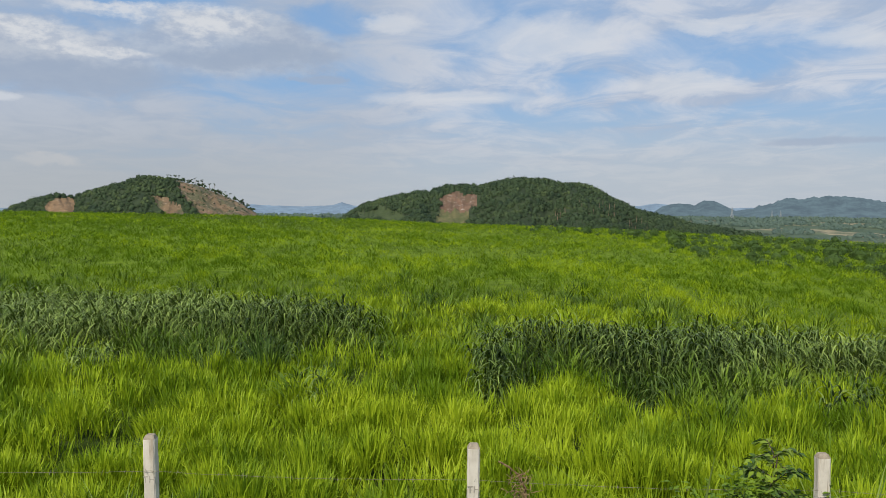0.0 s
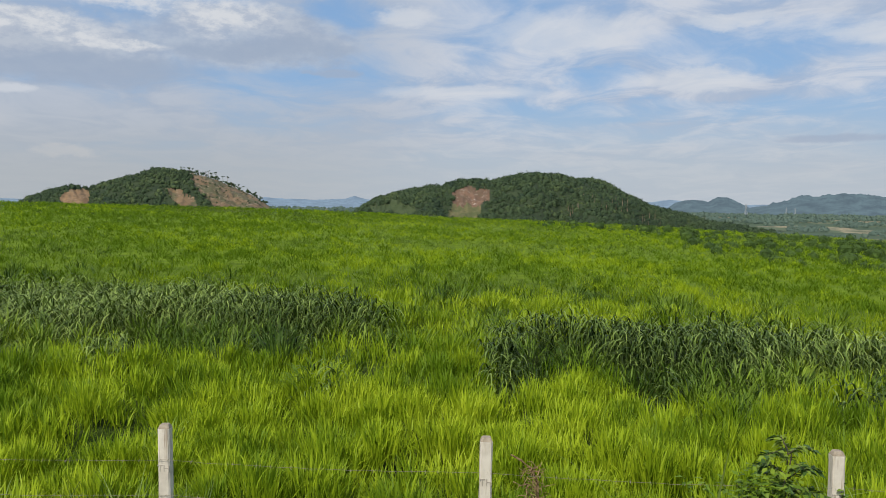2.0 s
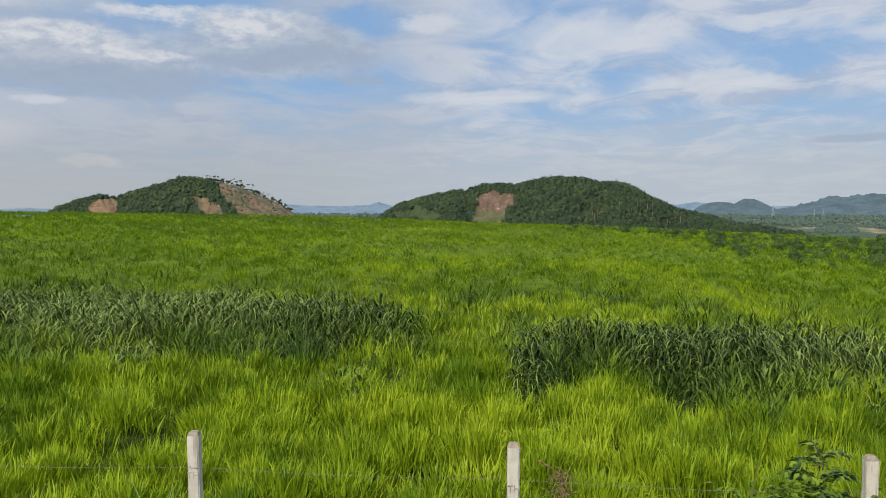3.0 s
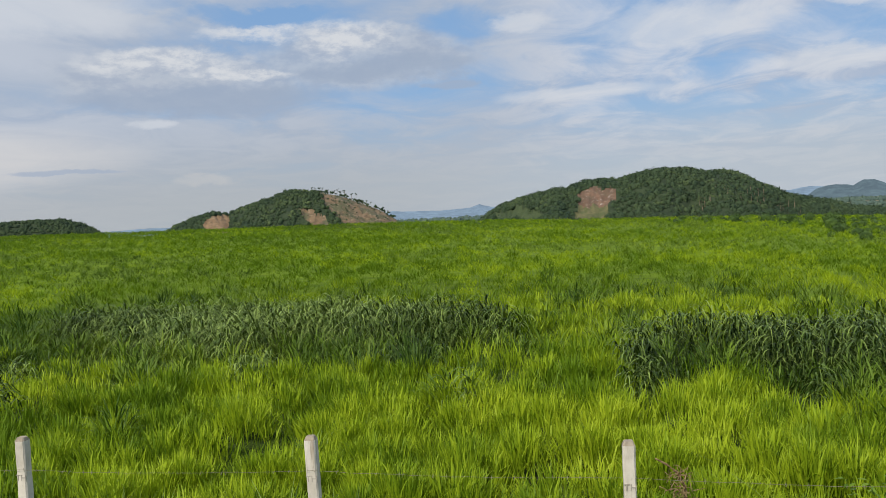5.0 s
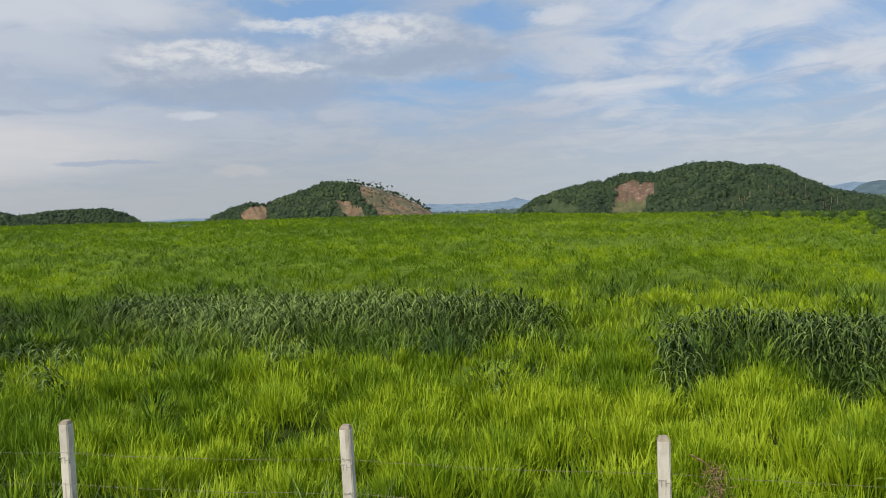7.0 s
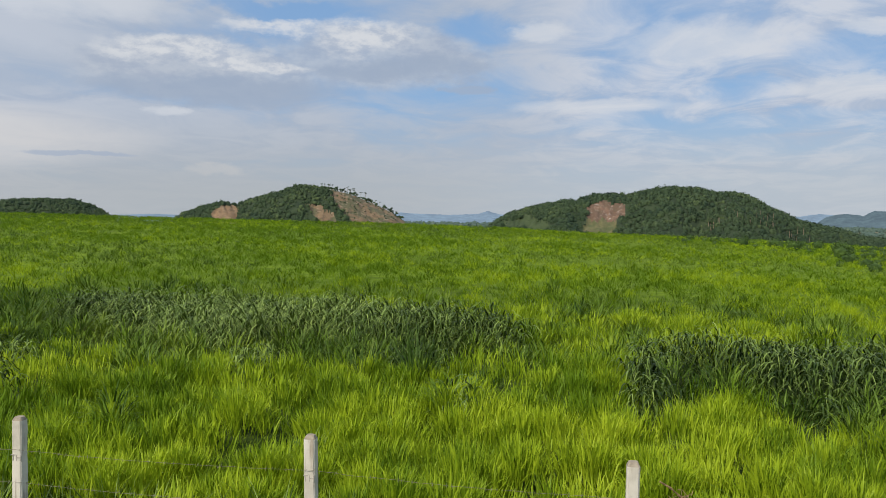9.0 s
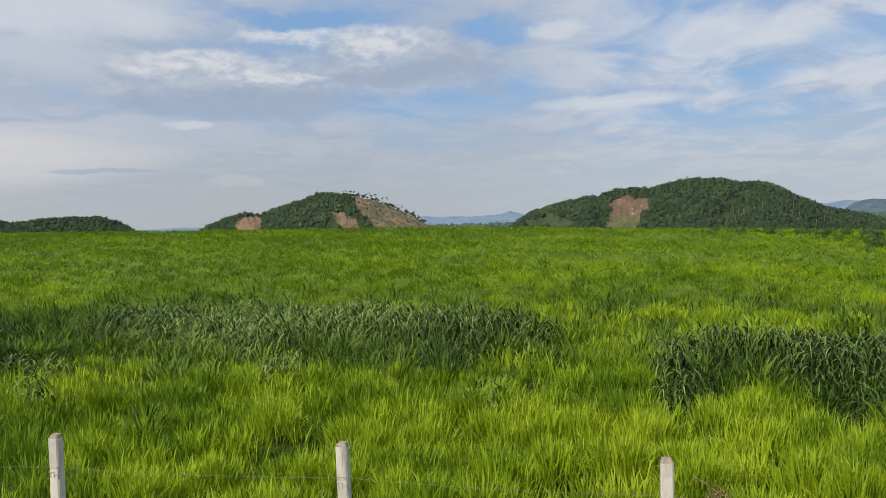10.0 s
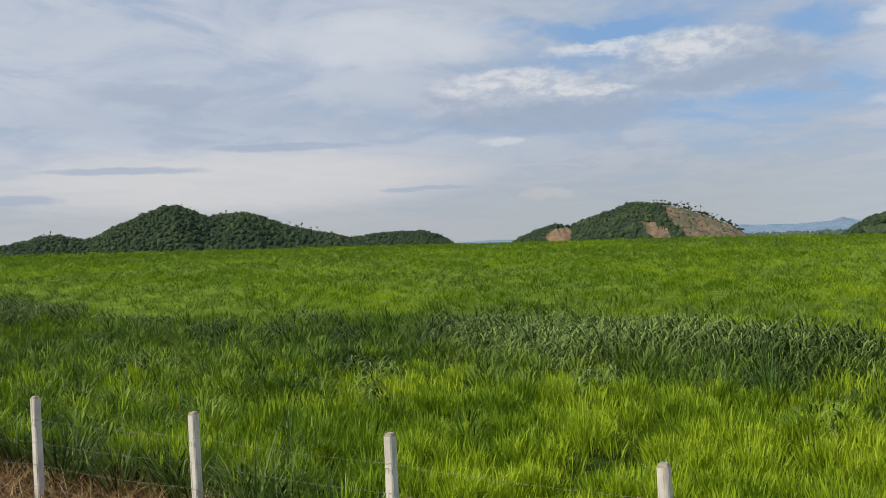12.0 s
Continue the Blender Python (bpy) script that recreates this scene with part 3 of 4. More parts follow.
# ---- distant mountains ----
def mountain(name, r0, ridge, mat, label, depth=500, jag=0.05):
    a0, a1 = ridge[-1][0], ridge[0][0]
    a = np.arange(a0, a1, 0.06)
    e = np.interp(a, [p[0] for p in ridge][::-1], [p[1] for p in ridge][::-1]) + jag * (fbm(a * 4.5 + r0, a * 0, 5) - 0.5)
    steps = np.linspace(-1, 1, 24)
    A, S = np.meshgrid(a, steps)
    R = r0 + depth * S
    top = 3 + r0 * np.tan(np.radians(e))[None] + 0 * S
    Z = PLAIN_Z - 2 + (top - PLAIN_Z + 2) * np.cos(np.pi / 2 * S) ** 1.2 * (1 - 0.25 * (np.abs(S) > 0.05) * fbm(A * 4, R * 0.01, 4))
    verts = np.stack((-R * np.sin(np.radians(A)), R * np.cos(np.radians(A)), Z), -1).reshape(-1, 3)
    n = len(a)
    i, j = np.meshgrid(np.arange(len(steps) - 1), np.arange(n - 1), indexing="ij")
    q = np.stack((i * n + j + 1, i * n + j, (i + 1) * n + j, (i + 1) * n + j + 1), -1).reshape(-1, 4)
    tagged(new(name, raw_mesh(name, verts, q.ravel(), np.full(len(q), 4), mat)), label, "mountain", kind="structure")


mountain("backdrop", 4200, [(14.5, 0.2), (13.4, 0.34), (12.1, 0.27), (11.0, 0.25), (10.2, 0.2), (9.1, 0.25), (8.0, 0.3), (7.4, 0.5), (7.1, 0.4), (6.6, 0.28), (5.0, 0.2), (3.0, 0.1)], FAR_BLUE, "haze-blue distant mountains on the horizon")
mountain("backdrop", 4300, [(-10.0, 0.1), (-12.7, 0.26), (-13.8, 0.43), (-14.5, 0.36), (-16.0, 0.2), (-18.0, 0.1), (-19.8, 0.16), (-21.0, 0.1)], FAR_BLUE, "haze-blue distant mountains on the horizon")
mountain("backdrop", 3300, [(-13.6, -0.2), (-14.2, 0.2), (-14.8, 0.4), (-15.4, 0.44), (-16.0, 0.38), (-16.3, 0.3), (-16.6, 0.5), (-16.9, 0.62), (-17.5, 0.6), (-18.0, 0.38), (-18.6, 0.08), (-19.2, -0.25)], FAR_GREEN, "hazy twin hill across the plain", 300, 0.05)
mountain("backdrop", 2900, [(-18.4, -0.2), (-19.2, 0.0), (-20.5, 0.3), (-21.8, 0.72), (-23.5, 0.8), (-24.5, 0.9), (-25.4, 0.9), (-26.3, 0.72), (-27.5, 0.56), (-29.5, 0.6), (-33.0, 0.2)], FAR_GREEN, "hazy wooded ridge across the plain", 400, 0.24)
mountain("backdrop", 4300, [(35, 0.0), (31.5, 0.05), (30.5, 0.1), (29.5, 0.12), (28.5, 0.08), (26.0, 0.0)], FAR_BLUE, "haze-blue distant mountains on the horizon")


# ---- woods on the plain ----
def plain_woods():
    r = np.random.RandomState(21)
    for n, d0, d1, need, w0, w1 in ((1900, 480, 800, 0.55, 0.7, 2.2), (2600, 700, 1300, 0.53, 1.4, 3.6), (3600, 1200, 2800, 0.47, 2.0, 4.2)):
        a = -11.5 - 21 * r.rand(n)
        d = np.exp(np.log(d0) + r.rand(n) * (np.log(d1) - np.log(d0)))
        x, y = -d * np.sin(np.radians(a)), d * np.cos(np.radians(a))
        keep = fbm(a * 0.45 + 5, np.log(d) * 9.0, 4) + 0.1 * (r.rand(n) - 0.5) > need
        x, y, d = x[keep], y[keep], d[keep]
        w = (w0 + (w1 - w0) * r.rand(len(x))) * np.clip(d / 1000, 0.8, 1.6)
        z = land(x, y)
        me = stamp_crowns("plain_woods", np.stack((x, y, z + 0.5 * w), -1), w, w * (0.6 + 0.9 * r.rand(len(w)) ** 2), PLAINWOODS, 8, FAR_CROWNS)
        tagged(new("plain_woods", me), "groves of haze-tinted grey-green trees on the plain", "woods", kind="stuff")
    n = 350
    a = 3.0 + 12 * r.rand(n)
    d = 1200 + 2200 * r.rand(n)
    x, y = -d * np.sin(np.radians(a)), d * np.cos(np.radians(a))
    w = 5 + 5 * r.rand(n)
    me = stamp_crowns("plain_woods", np.stack((x, y, land(x, y) + 0.6 * w), -1), w, w, PLAINWOODS, 9, FAR_CROWNS)
    tagged(new("plain_woods", me), "far belt of trees between two hills", "woods", kind="stuff")


plain_woods()


# ---- grass ----
def blades(name, base, heading, length, width, lean, bend, segs, mat, fold=0.75, curl=1.3):
    """Tapered, arching blades: base points, the way each leans, and its lean and bend in radians."""
    n = len(base)
    s = np.linspace(0, 1, segs + 1)
    mid = (s[:-1] + s[1:]) / 2
    ang = lean[:, None] + bend[:, None] * mid[None] ** curl
    step = (length / segs)[:, None]
    out = np.concatenate((np.zeros((n, 1)), np.cumsum(np.sin(ang) * step, 1)), 1)
    up = np.concatenate((np.zeros((n, 1)), np.cumsum(np.cos(ang) * step, 1)), 1)
    hx, hy = np.cos(heading)[:, None], np.sin(heading)[:, None]
    axis = np.stack((base[:, :1] + out * hx, base[:, 1:2] + out * hy, base[:, 2:] + up), -1)
    turn = heading + np.pi / 2 + fold * (np.random.RandomState(n % 1000).rand(n) - 0.5)
    side = np.stack((np.cos(turn), np.sin(turn), np.zeros(n)), -1)[:, None, :]
    prof = (0.65 + 0.7 * s * (1 - s) * 1.6) * (1 - s**2.2)
    w = 0.5 * width[:, None, None] * prof[None, :segs, None]
    left, right = axis[:, :segs] - side * w, axis[:, :segs] + side * w
    verts = np.concatenate((np.stack((left, right), 2).reshape(n, 2 * segs, 3), axis[:, segs:]), 1)
    per = 2 * segs + 1
    face = [(2 * k, 2 * k + 1, 2 * k + 3, 2 * k + 2) for k in range(segs - 1)]
    loops = [v for f in face for v in f] + [2 * segs - 2, 2 * segs - 1, 2 * segs]
    corners = (np.array(loops)[None] + (np.arange(n) * per)[:, None]).ravel()
    sizes = np.tile([4] * (segs - 1) + [3], n)
    return raw_mesh(name, verts.reshape(-1, 3), corners, sizes, mat)


FENCE = [(-12.2, 5.42), (-9.7, 5.75), (-7.17, 5.98), (-4.69, 6.08), (-2.19, 6.14), (0.22, 6.06), (2.75, 5.91), (5.3, 5.72)]

# outlines on the ground of the stands of tall dark grass
STANDS = [
    [(-12.2, 17.4), (-10.2, 16.2), (-9.3, 15.0), (-8.3, 15.1), (-7.7, 14.5), (-7.1, 14.0), (-6.4, 14.3), (-6.0, 15.1), (-5.4, 15.8), (-4.6, 15.3), (-3.7, 15.3), (-3.0, 15.8), (-2.1, 16.4), (-1.1, 16.0),
     (-1.9, 17.8), (-3.0, 18.4), (-5.0, 18.9), (-8.0, 18.9), (-10.5, 18.7), (-12.0, 18.3)],
    [(0.35, 12.7), (0.8, 12.6), (1.15, 14.1), (1.8, 14.7), (2.4, 14.6), (2.6, 13.5), (3.2, 13.0), (4.0, 12.5), (4.7, 13.1), (5.4, 13.4), (6.3, 13.6), (7.0, 14.0), (7.8, 14.2), (10.0, 14.0),
     (10.0, 15.8), (8.0, 15.8), (6.6, 15.3), (5.6, 15.7), (4.8, 16.2), (3.6, 15.8), (2.4, 15.9), (1.4, 15.8), (0.7, 14.6)],
    [(-31.0, 16.4), (-29.0, 14.8), (-25.6, 14.2), (-24.2, 15.6), (-25.2, 16.9), (-28.0, 17.2), (-31.0, 17.8)]]
# single dark tussocks: x, y, radius
CLUMPS = [(-5.35, 12.85, 0.42), (-3.15, 13.85, 0.4), (-2.75, 13.9, 0.35), (-17.6, 15.3, 0.6), (-20.2, 16.0, 0.6), (-17.9, 16.2, 0.5), (-15.6, 15.8, 0.6), (-16.3, 18.6, 0.7), (-17.3, 19.0, 0.6), (-12.1, 18.1, 0.6), (-10.6, 12.8, 0.4),
          (-9.9, 12.9, 0.35), (-19.2, 13.3, 0.45), (-14.3, 10.8, 0.3), (-13.6, 11.1, 0.3), (2.9, 11.7, 0.25), (5.4, 10.7, 0.35), (0.7, 12.0, 0.3), (-8.2, 10.5, 0.25), (-13.5, 16.1, 0.5), (-22.5, 16.3, 0.7), (-2.0, 11.4, 0.25)]


def stand_share(x, y):
    """Where the tall dark grass stands, 0 or 1, with an uneven edge."""
    wx = x + 0.9 * (fbm(x * 1.1, y * 1.1, 3) - 0.5)
    wy = y + 0.9 * (fbm(x * 1.1 + 40, y * 1.1 + 9, 3) - 0.5)
    hit = np.zeros(x.shape, bool)
    for outline in STANDS:
        hit |= inside(wx, wy, outline)
    for cx, cy, cr in CLUMPS:
        hit |= np.hypot(wx - cx, wy - cy) < cr
    return hit


def streak_share(x, y):
    """Patches of darker grass farther out in the field, drawn out sideways, 0 to 1."""
    r = np.hypot(x, y)
    broad = fbm(x * 0.13 + 20, y * 0.2 + 3, 4)
    tufty = fbm(x * 0.75 + 80, y * 0.75 + 8, 3)
    low_end = 0.075 * np.clip((-x - 5) / 12, 0, 1) * np.clip((62 - r) / 12, 0, 1)
    behind = 0.07 * np.exp(-(((x - 7) / 8) ** 2) - ((y - 27) / 6) ** 2)
    return np.clip((broad + low_end + behind + 0.45 * (tufty - 0.5) - 0.505) / 0.07, 0, 1) * np.clip((r - 17) / 5, 0, 1)


def fringe(x, y):
    """The leafy mid-green grass before the tall stands and over the low end of the field, 0 to 1."""
    near = np.zeros(x.shape, bool)
    edge = 1.2 * (fbm(x * 0.7 + 33, y * 0.7, 3) - 0.5)
    for outline in STANDS[:2]:
        for back in (0.6, 1.2, 1.8):
            near |= inside(x + edge, y + back + edge, outline)
    low_end = np.clip((-6.3 - x + 7 * (fbm(x * 0.3, y * 0.3, 3) - 0.5)) / 2.5, 0, 1) * np.clip((np.hypot(x, y) - 11.9 + 2 * edge) / 1.5, 0, 1)
    beyond = np.clip((y - 12.6 + 2.0 * edge) / 1.5, 0, 1) * 0.35
    return np.maximum(np.maximum(0.98 * near, 0.75 * low_end), beyond) * np.clip((30 - np.hypot(x, y)) / 8, 0, 1)


def straw_share(x, y):
    d = ((x + 9.2) * 0.27) ** 2 + ((y - 5.6) * 0.9) ** 2
    return np.clip((1.15 + 0.5 * (fbm(x * 1.5, y * 1.5, 2) - 0.5) - d) / 0.3, 0, 1)


def tuft_points(count, r0, r1, fall, seed, a0=-33.0, a1=67.0):
    """Tuft centres on the field between two distances, thinning out with distance."""
    r = np.random.RandomState(seed)
    k = 2.0 - fall
    u = r.rand(count)
    d = (r0**k + u * (r1**k - r0**k)) ** (1 / k)
    a = np.radians(a0 + (a1 - a0) * r.rand(count))
    return -d * np.sin(a), d * np.cos(a), d


def hummocks(x, y, cell):
    """Rounded hummocks, one to a cell: height from 0 to 1, the way out from the middle of the nearest one and how far out, 0 to 1."""
    ci, cj = np.floor(x / cell).astype(int), np.floor(y / cell).astype(int)
    best, bx, by, bh = np.full(x.shape, 9.0), np.zeros(x.shape), np.zeros(x.shape), np.zeros(x.shape)
    for i in (-1, 0, 1):
        for j in (-1, 0, 1):
            p, q = (ci + i) & 255, (cj + j) & 255
            cx, cy = (ci + i + TABLE[p, q]) * cell, (cj + j + TABLE[q, p]) * cell
            d = np.hypot(x - cx, y - cy) / cell
            nearer = d < best
            best, bx, by, bh = np.where(nearer, d, best), np.where(nearer, cx, bx), np.where(nearer, cy, by), np.where(nearer, TABLE[p, (q + 90) & 255], bh)
    out = np.clip(best / 0.75, 0, 1)
    return (1 - out**2) * (0.45 + 0.55 * bh), np.arctan2(y - by, x - bx), out


LIGHT_L = "thick bright yellow-green grass covering the field"
DARK_L = "tall dark blue-green grass with arching blades"
MID_L = "leafy mid-green tussocks standing in the lighter grass"


def field_grass(tufts, per, r0, r1, fall, segs, seed, dark=False):
    """Tufts of the light grass, or of the darker streaks in it: leaves that spring from stems hidden among their neighbours."""
    r = np.random.RandomState(seed + 100)
    tx, ty, td = tuft_points(tufts, r0, r1, fall, seed)
    fence_y = np.interp(tx, [p[0] for p in FENCE], [p[1] for p in FENCE])
    if dark:
        keep = ~stand_share(tx, ty) & (r.rand(tufts) < 0.85 * streak_share(tx, ty) + 0.02)
    else:
        keep = ~stand_share(tx, ty) & (r.rand(tufts) > straw_share(tx, ty)) & (r.rand(tufts) > fringe(tx, ty)) & (r.rand(tufts) > 0.85 * streak_share(tx, ty))
        keep &= ~((ty < fence_y + np.interp(tx, (-8, -5), (1.0, 0.7))) & (tx < -1.2) & (tx > -13.0)) | (r.rand(tufts) > 0.9)
        keep &= (fbm(tx * 0.75 + 9, ty * 0.75, 3) > 0.34) | (r.rand(tufts) < 0.35)
    tx, ty, td = tx[keep], ty[keep], td[keep]
    n, m = len(tx), len(tx) * per
    spread = 0.085 + 0.05 * r.rand(n) + 0.0022 * td
    rad, phi = np.abs(r.randn(n, per)) * spread[:, None], r.rand(n, per) * 6.283
    x, y = (tx[:, None] + rad * np.cos(phi)).ravel(), (ty[:, None] + rad * np.sin(phi)).ravel()
    d = np.repeat(td, per)
    dome, away, out = hummocks(x, y, 0.66 if r1 < 15 else 0.95)
    full = r.rand(m) > 0.7 * np.clip((out - 0.62) / 0.25, 0, 1) * np.interp(d, (14, 24), (1.0, 0.0))
    x, y, d, dome, away, out, phi = x[full], y[full], d[full], dome[full], away[full], out[full], phi.ravel()[full]
    own = np.repeat(0.92 + 0.16 * r.rand(n), per)[full]
    m = len(x)
    swell = fbm(x * 0.5 + 60, y * 0.5, 2)
    even = np.interp(d, (14, 30), (0.0, 1.0))
    top = (0.37 + np.interp(d, (14, 30), (0.3, 0.55)) * dome + 0.3 * (swell - 0.3)) * (1.04 if dark else 1.0)
    high = top * own * (0.68 + 0.2 * even + (0.44 - 0.24 * even) * r.rand(m) ** 0.7)
    heading = np.where(r.rand(m) < 0.6, away, phi) + 0.5 * r.randn(m)
    length = np.interp(d, (6, 12, 20, 34, 60, 150), (0.34, 0.29, 0.2, 0.16, 0.16, 0.22)) * (0.7 + 0.6 * r.rand(m))
    start = np.maximum(high - 0.92 * length, 0.0)
    width = (0.6 + 0.8 * r.rand(m)) * np.interp(d, (6, 10, 20, 40, 80, 150), (0.0165, 0.019, 0.025, 0.05, 0.085, 0.14))
    lean = 0.02 + np.interp(d, (14, 30), (0.22, 0.7)) * out + np.interp(d, (12, 34), (0.14, 0.75 if dark else 0.5)) * r.rand(m)
    bend = 0.15 + 0.7 * r.rand(m) ** 2 + 0.9 * (r.rand(m) < 0.16)
    base = np.stack((x, y, land(x, y) - 0.03 + start), -1)
    name = "dark_streak_grass" if dark else "grass"
    me = blades(name, base, heading, length, width, lean, bend, segs, DARKFIELD if dark else GRASS if r1 < 30 else GRASS_FAR, fold=1.6)
    tagged(new(name, me), "darker green grass in streaks across the field" if dark else LIGHT_L, "grass", kind="stuff")


def leafy(name, label, tx, ty, tall, per, segs, length, width, droop, spread, mat, seed, low=0.3, light=0.3, curl=1.15):
    """Stems that carry broad leaves which rise, arch over and hang. tall: height of each tuft; low: where the lowest leaf springs, as a share of it; light: share of the leaves that turn to the sun."""
    r = np.random.RandomState(seed)
    n, m = len(tx), len(tx) * per
    phi = r.rand(n, per) * 6.283
    rad = np.abs(r.randn(n, per)) * spread
    x, y = (tx[:, None] + rad * np.cos(phi)).ravel(), (ty[:, None] + rad * np.sin(phi)).ravel()
    high = np.repeat(tall, per)
    start = high * (low + (0.88 - low) * r.rand(m) ** 0.75)
    size = np.repeat(length, per) * (0.7 + 0.6 * r.rand(m))
    base = np.stack((x, y, land(x, y) - 0.03 + start), -1)
    me = blades(name, base, np.where(r.rand(m) < light, -1.75 + 0.45 * r.randn(m), phi.ravel() + 0.5 * r.randn(m)), size, np.repeat(width, per) * (0.7 + 0.6 * r.rand(m)), 0.08 + 0.3 * r.rand(m), droop[0] + (droop[1] - droop[0]) * r.rand(m), segs, mat, fold=1.2, curl=curl)
    tagged(new(name, me), label, "grass", kind="stuff")


def tall_stands():
    """The stands of tall dark grass, leaf by leaf."""
    r = np.random.RandomState(17)
    n = 26000
    x, y = -31.5 + 42 * r.rand(n), 10.2 + 9.2 * r.rand(n)
    keep = stand_share(x, y)
    x, y = x[keep], y[keep]
    tall = (0.78 + 0.42 * fbm(x * 1.3 + 5, y * 1.3, 2)) * (0.88 + 0.24 * r.rand(len(x)))
    deep = np.zeros(len(x), bool)
    for outline in STANDS:
        deep |= inside(x, y, outline)
    leafy("tall_grass", DARK_L, x, y, tall * np.where(deep, 1.0, 0.8), 4, 5, np.where(deep, 0.62, 0.42), np.full(len(x), 0.031), (2.1, 2.9), 0.1, DARK, 18, 0.2, 0.78, 0.8)


def mid_tussocks():
    """Domed tussocks of broad leaves that spread from the middle."""
    r = np.random.RandomState(52)
    x, y, d = tuft_points(2300, 8.5, 28, 0.4, 53)
    patchy = np.clip((fbm(x * 0.55 + 12, y * 0.55 + 70, 3) - 0.53) / 0.08, 0, 1)
    keep = (r.rand(len(x)) < np.maximum(fringe(x, y), 0.1 * patchy)) & ~stand_share(x, y) & (r.rand(len(x)) > straw_share(x, y))
    x, y, d = x[keep], y[keep], d[keep]
    n, per = len(x), 80
    m = n * per
    size = 0.24 + 0.3 * r.rand(n)
    out, phi = np.sqrt(r.rand(n, per)), r.rand(n, per) * 6.283
    bx, by = (x[:, None] + size[:, None] * out * np.cos(phi)).ravel(), (y[:, None] + size[:, None] * out * np.sin(phi)).ravel()
    out, high = out.ravel(), np.repeat(0.42 + 0.62 * r.rand(n) ** 1.3, per)
    length = 0.24 + 0.18 * r.rand(m)
    start = np.maximum(high * (0.35 + 0.65 * np.sqrt(1 - 0.95 * out**2)) * (0.8 + 0.25 * r.rand(m)) - 0.75 * length, 0)
    base = np.stack((bx, by, land(bx, by) - 0.03 + start), -1)
    me = blades("tussock_grass", base, phi.ravel() + 0.5 * r.randn(m), length, np.repeat(np.interp(d, (8, 28), (0.023, 0.034)), per) * (0.7 + 0.6 * r.rand(m)), 0.05 + 0.45 * out + 0.2 * r.rand(m), 0.3 + 1.5 * r.rand(m), 2, TUSSOCK, fold=1.2)
    tagged(new("tussock_grass", me), MID_L, "grass", kind="stuff")


field_grass(1700, 44, 5.3, 9.2, 0.0, 3, 1)
field_grass(3400, 34, 9.0, 14.2, 0.0, 2, 6)
field_grass(5200, 25, 14.0, 21.5, 0.2, 2, 2)
field_grass(50000, 17, 20.5, 150.0, 1.45, 1, 3)
field_grass(30000, 17, 18.0, 150.0, 1.4, 1, 19, True)
tall_stands()
mid_tussocks()


def reeds():
    """Loose clumps of broader, paler grass by the fence and in the field."""
    r = np.random.RandomState(77)
    pale = [(-6.75, 6.35, 60, 1.1, 0.022), (-6.3, 6.3, 50, 1.0, 0.022), (-6.1, 6.7, 40, 0.95, 0.018), (-5.4, 6.5, 34, 0.9, 0.017), (-7.9, 6.6, 26, 0.9, 0.018), (3.05, 6.0, 30, 1.2, 0.02), (1.72, 5.68, 6, 1.55, 0.032),
            (-2.85, 13.05, 70, 1.2, 0.026), (-3.75, 12.9, 44, 0.95, 0.024), (3.4, 6.1, 20, 0.95, 0.018), (-10.6, 5.15, 40, 0.55, 0.02), (-11.3, 5.1, 40, 0.6, 0.02)]
    shade = [(-7.1 + 0.34 * k + 0.1 * r.randn(), 6.35 + 0.25 * r.rand(), 44, 0.62 + 0.2 * r.rand(), 0.018) for k in range(17)]
    shade += [(-12.6 + 0.29 * k + 0.1 * r.randn(), 6.1 + 0.022 * k + 0.5 * r.rand(), 50, 0.6 + 0.35 * r.rand(), 0.019) for k in range(22)]
    for k, (x, y, n, h, w) in enumerate(pale + shade):
        phi = r.rand(n) * 6.283
        rad = np.abs(r.randn(n)) * 0.13
        bx, by = x + rad * np.cos(phi), y + rad * np.sin(phi)
        base = np.stack((bx, by, land(bx, by) - 0.03), -1)
        me = blades("reed_clump", base, phi + 0.5 * r.randn(n), h * (0.85 + 0.4 * r.rand(n)), w * (0.7 + 0.6 * r.rand(n)), 0.08 + np.abs(0.14 * r.randn(n)), (0.2 + 0.6 * r.rand(n)) if y > 10 else (0.4 + 1.3 * r.rand(n)), 6, REED if k < len(pale) else DARK)
        tagged(new("reed_clump", me), "clump of tall pale green grass with broad arching blades" if k < len(pale) else "clump of dark green grass behind the fence", "grass clump", "clumps of tall grass")


reeds()


def straw():
    """Cut dry grass lying on the ground by the fence."""
    r = np.random.RandomState(31)
    n = 11000
    x, y = -14 + 8.2 * r.rand(n), 4.9 + 2.7 * r.rand(n)
    keep = r.rand(n) < straw_share(x, y)
    x, y = x[keep], y[keep]
    n = len(x)
    base = np.stack((x, y, land(x, y) + 0.02 + 0.14 * r.rand(n) ** 2), -1)
    me = blades("dry_straw", base, r.rand(n) * 6.283, 0.2 + 0.35 * r.rand(n), 0.007 + 0.009 * r.rand(n), 0.7 + 0.85 * r.rand(n), -0.3 + 0.9 * r.rand(n), 3, STRAW)
    tagged(new("dry_straw", me), "dry brown cut grass lying along the fence", "straw", kind="stuff")


straw()


# ---- fence ----
POSTS = [(-12.2, 5.42, 1.46), (-9.70, 5.75, 1.43), (-7.17, 5.98, 1.38), (-4.69, 6.08, 1.34), (-2.19, 6.14, 1.31), (0.22, 6.06, 1.28), (2.75, 5.91, 1.26), (5.3, 5.72, 1.24)]
POST_W = 0.092
CAP = plain_material("stained_concrete", (0.36, 0.31, 0.24), (0.24, 0.2, 0.15), 22.0, 0.92, 0.4)


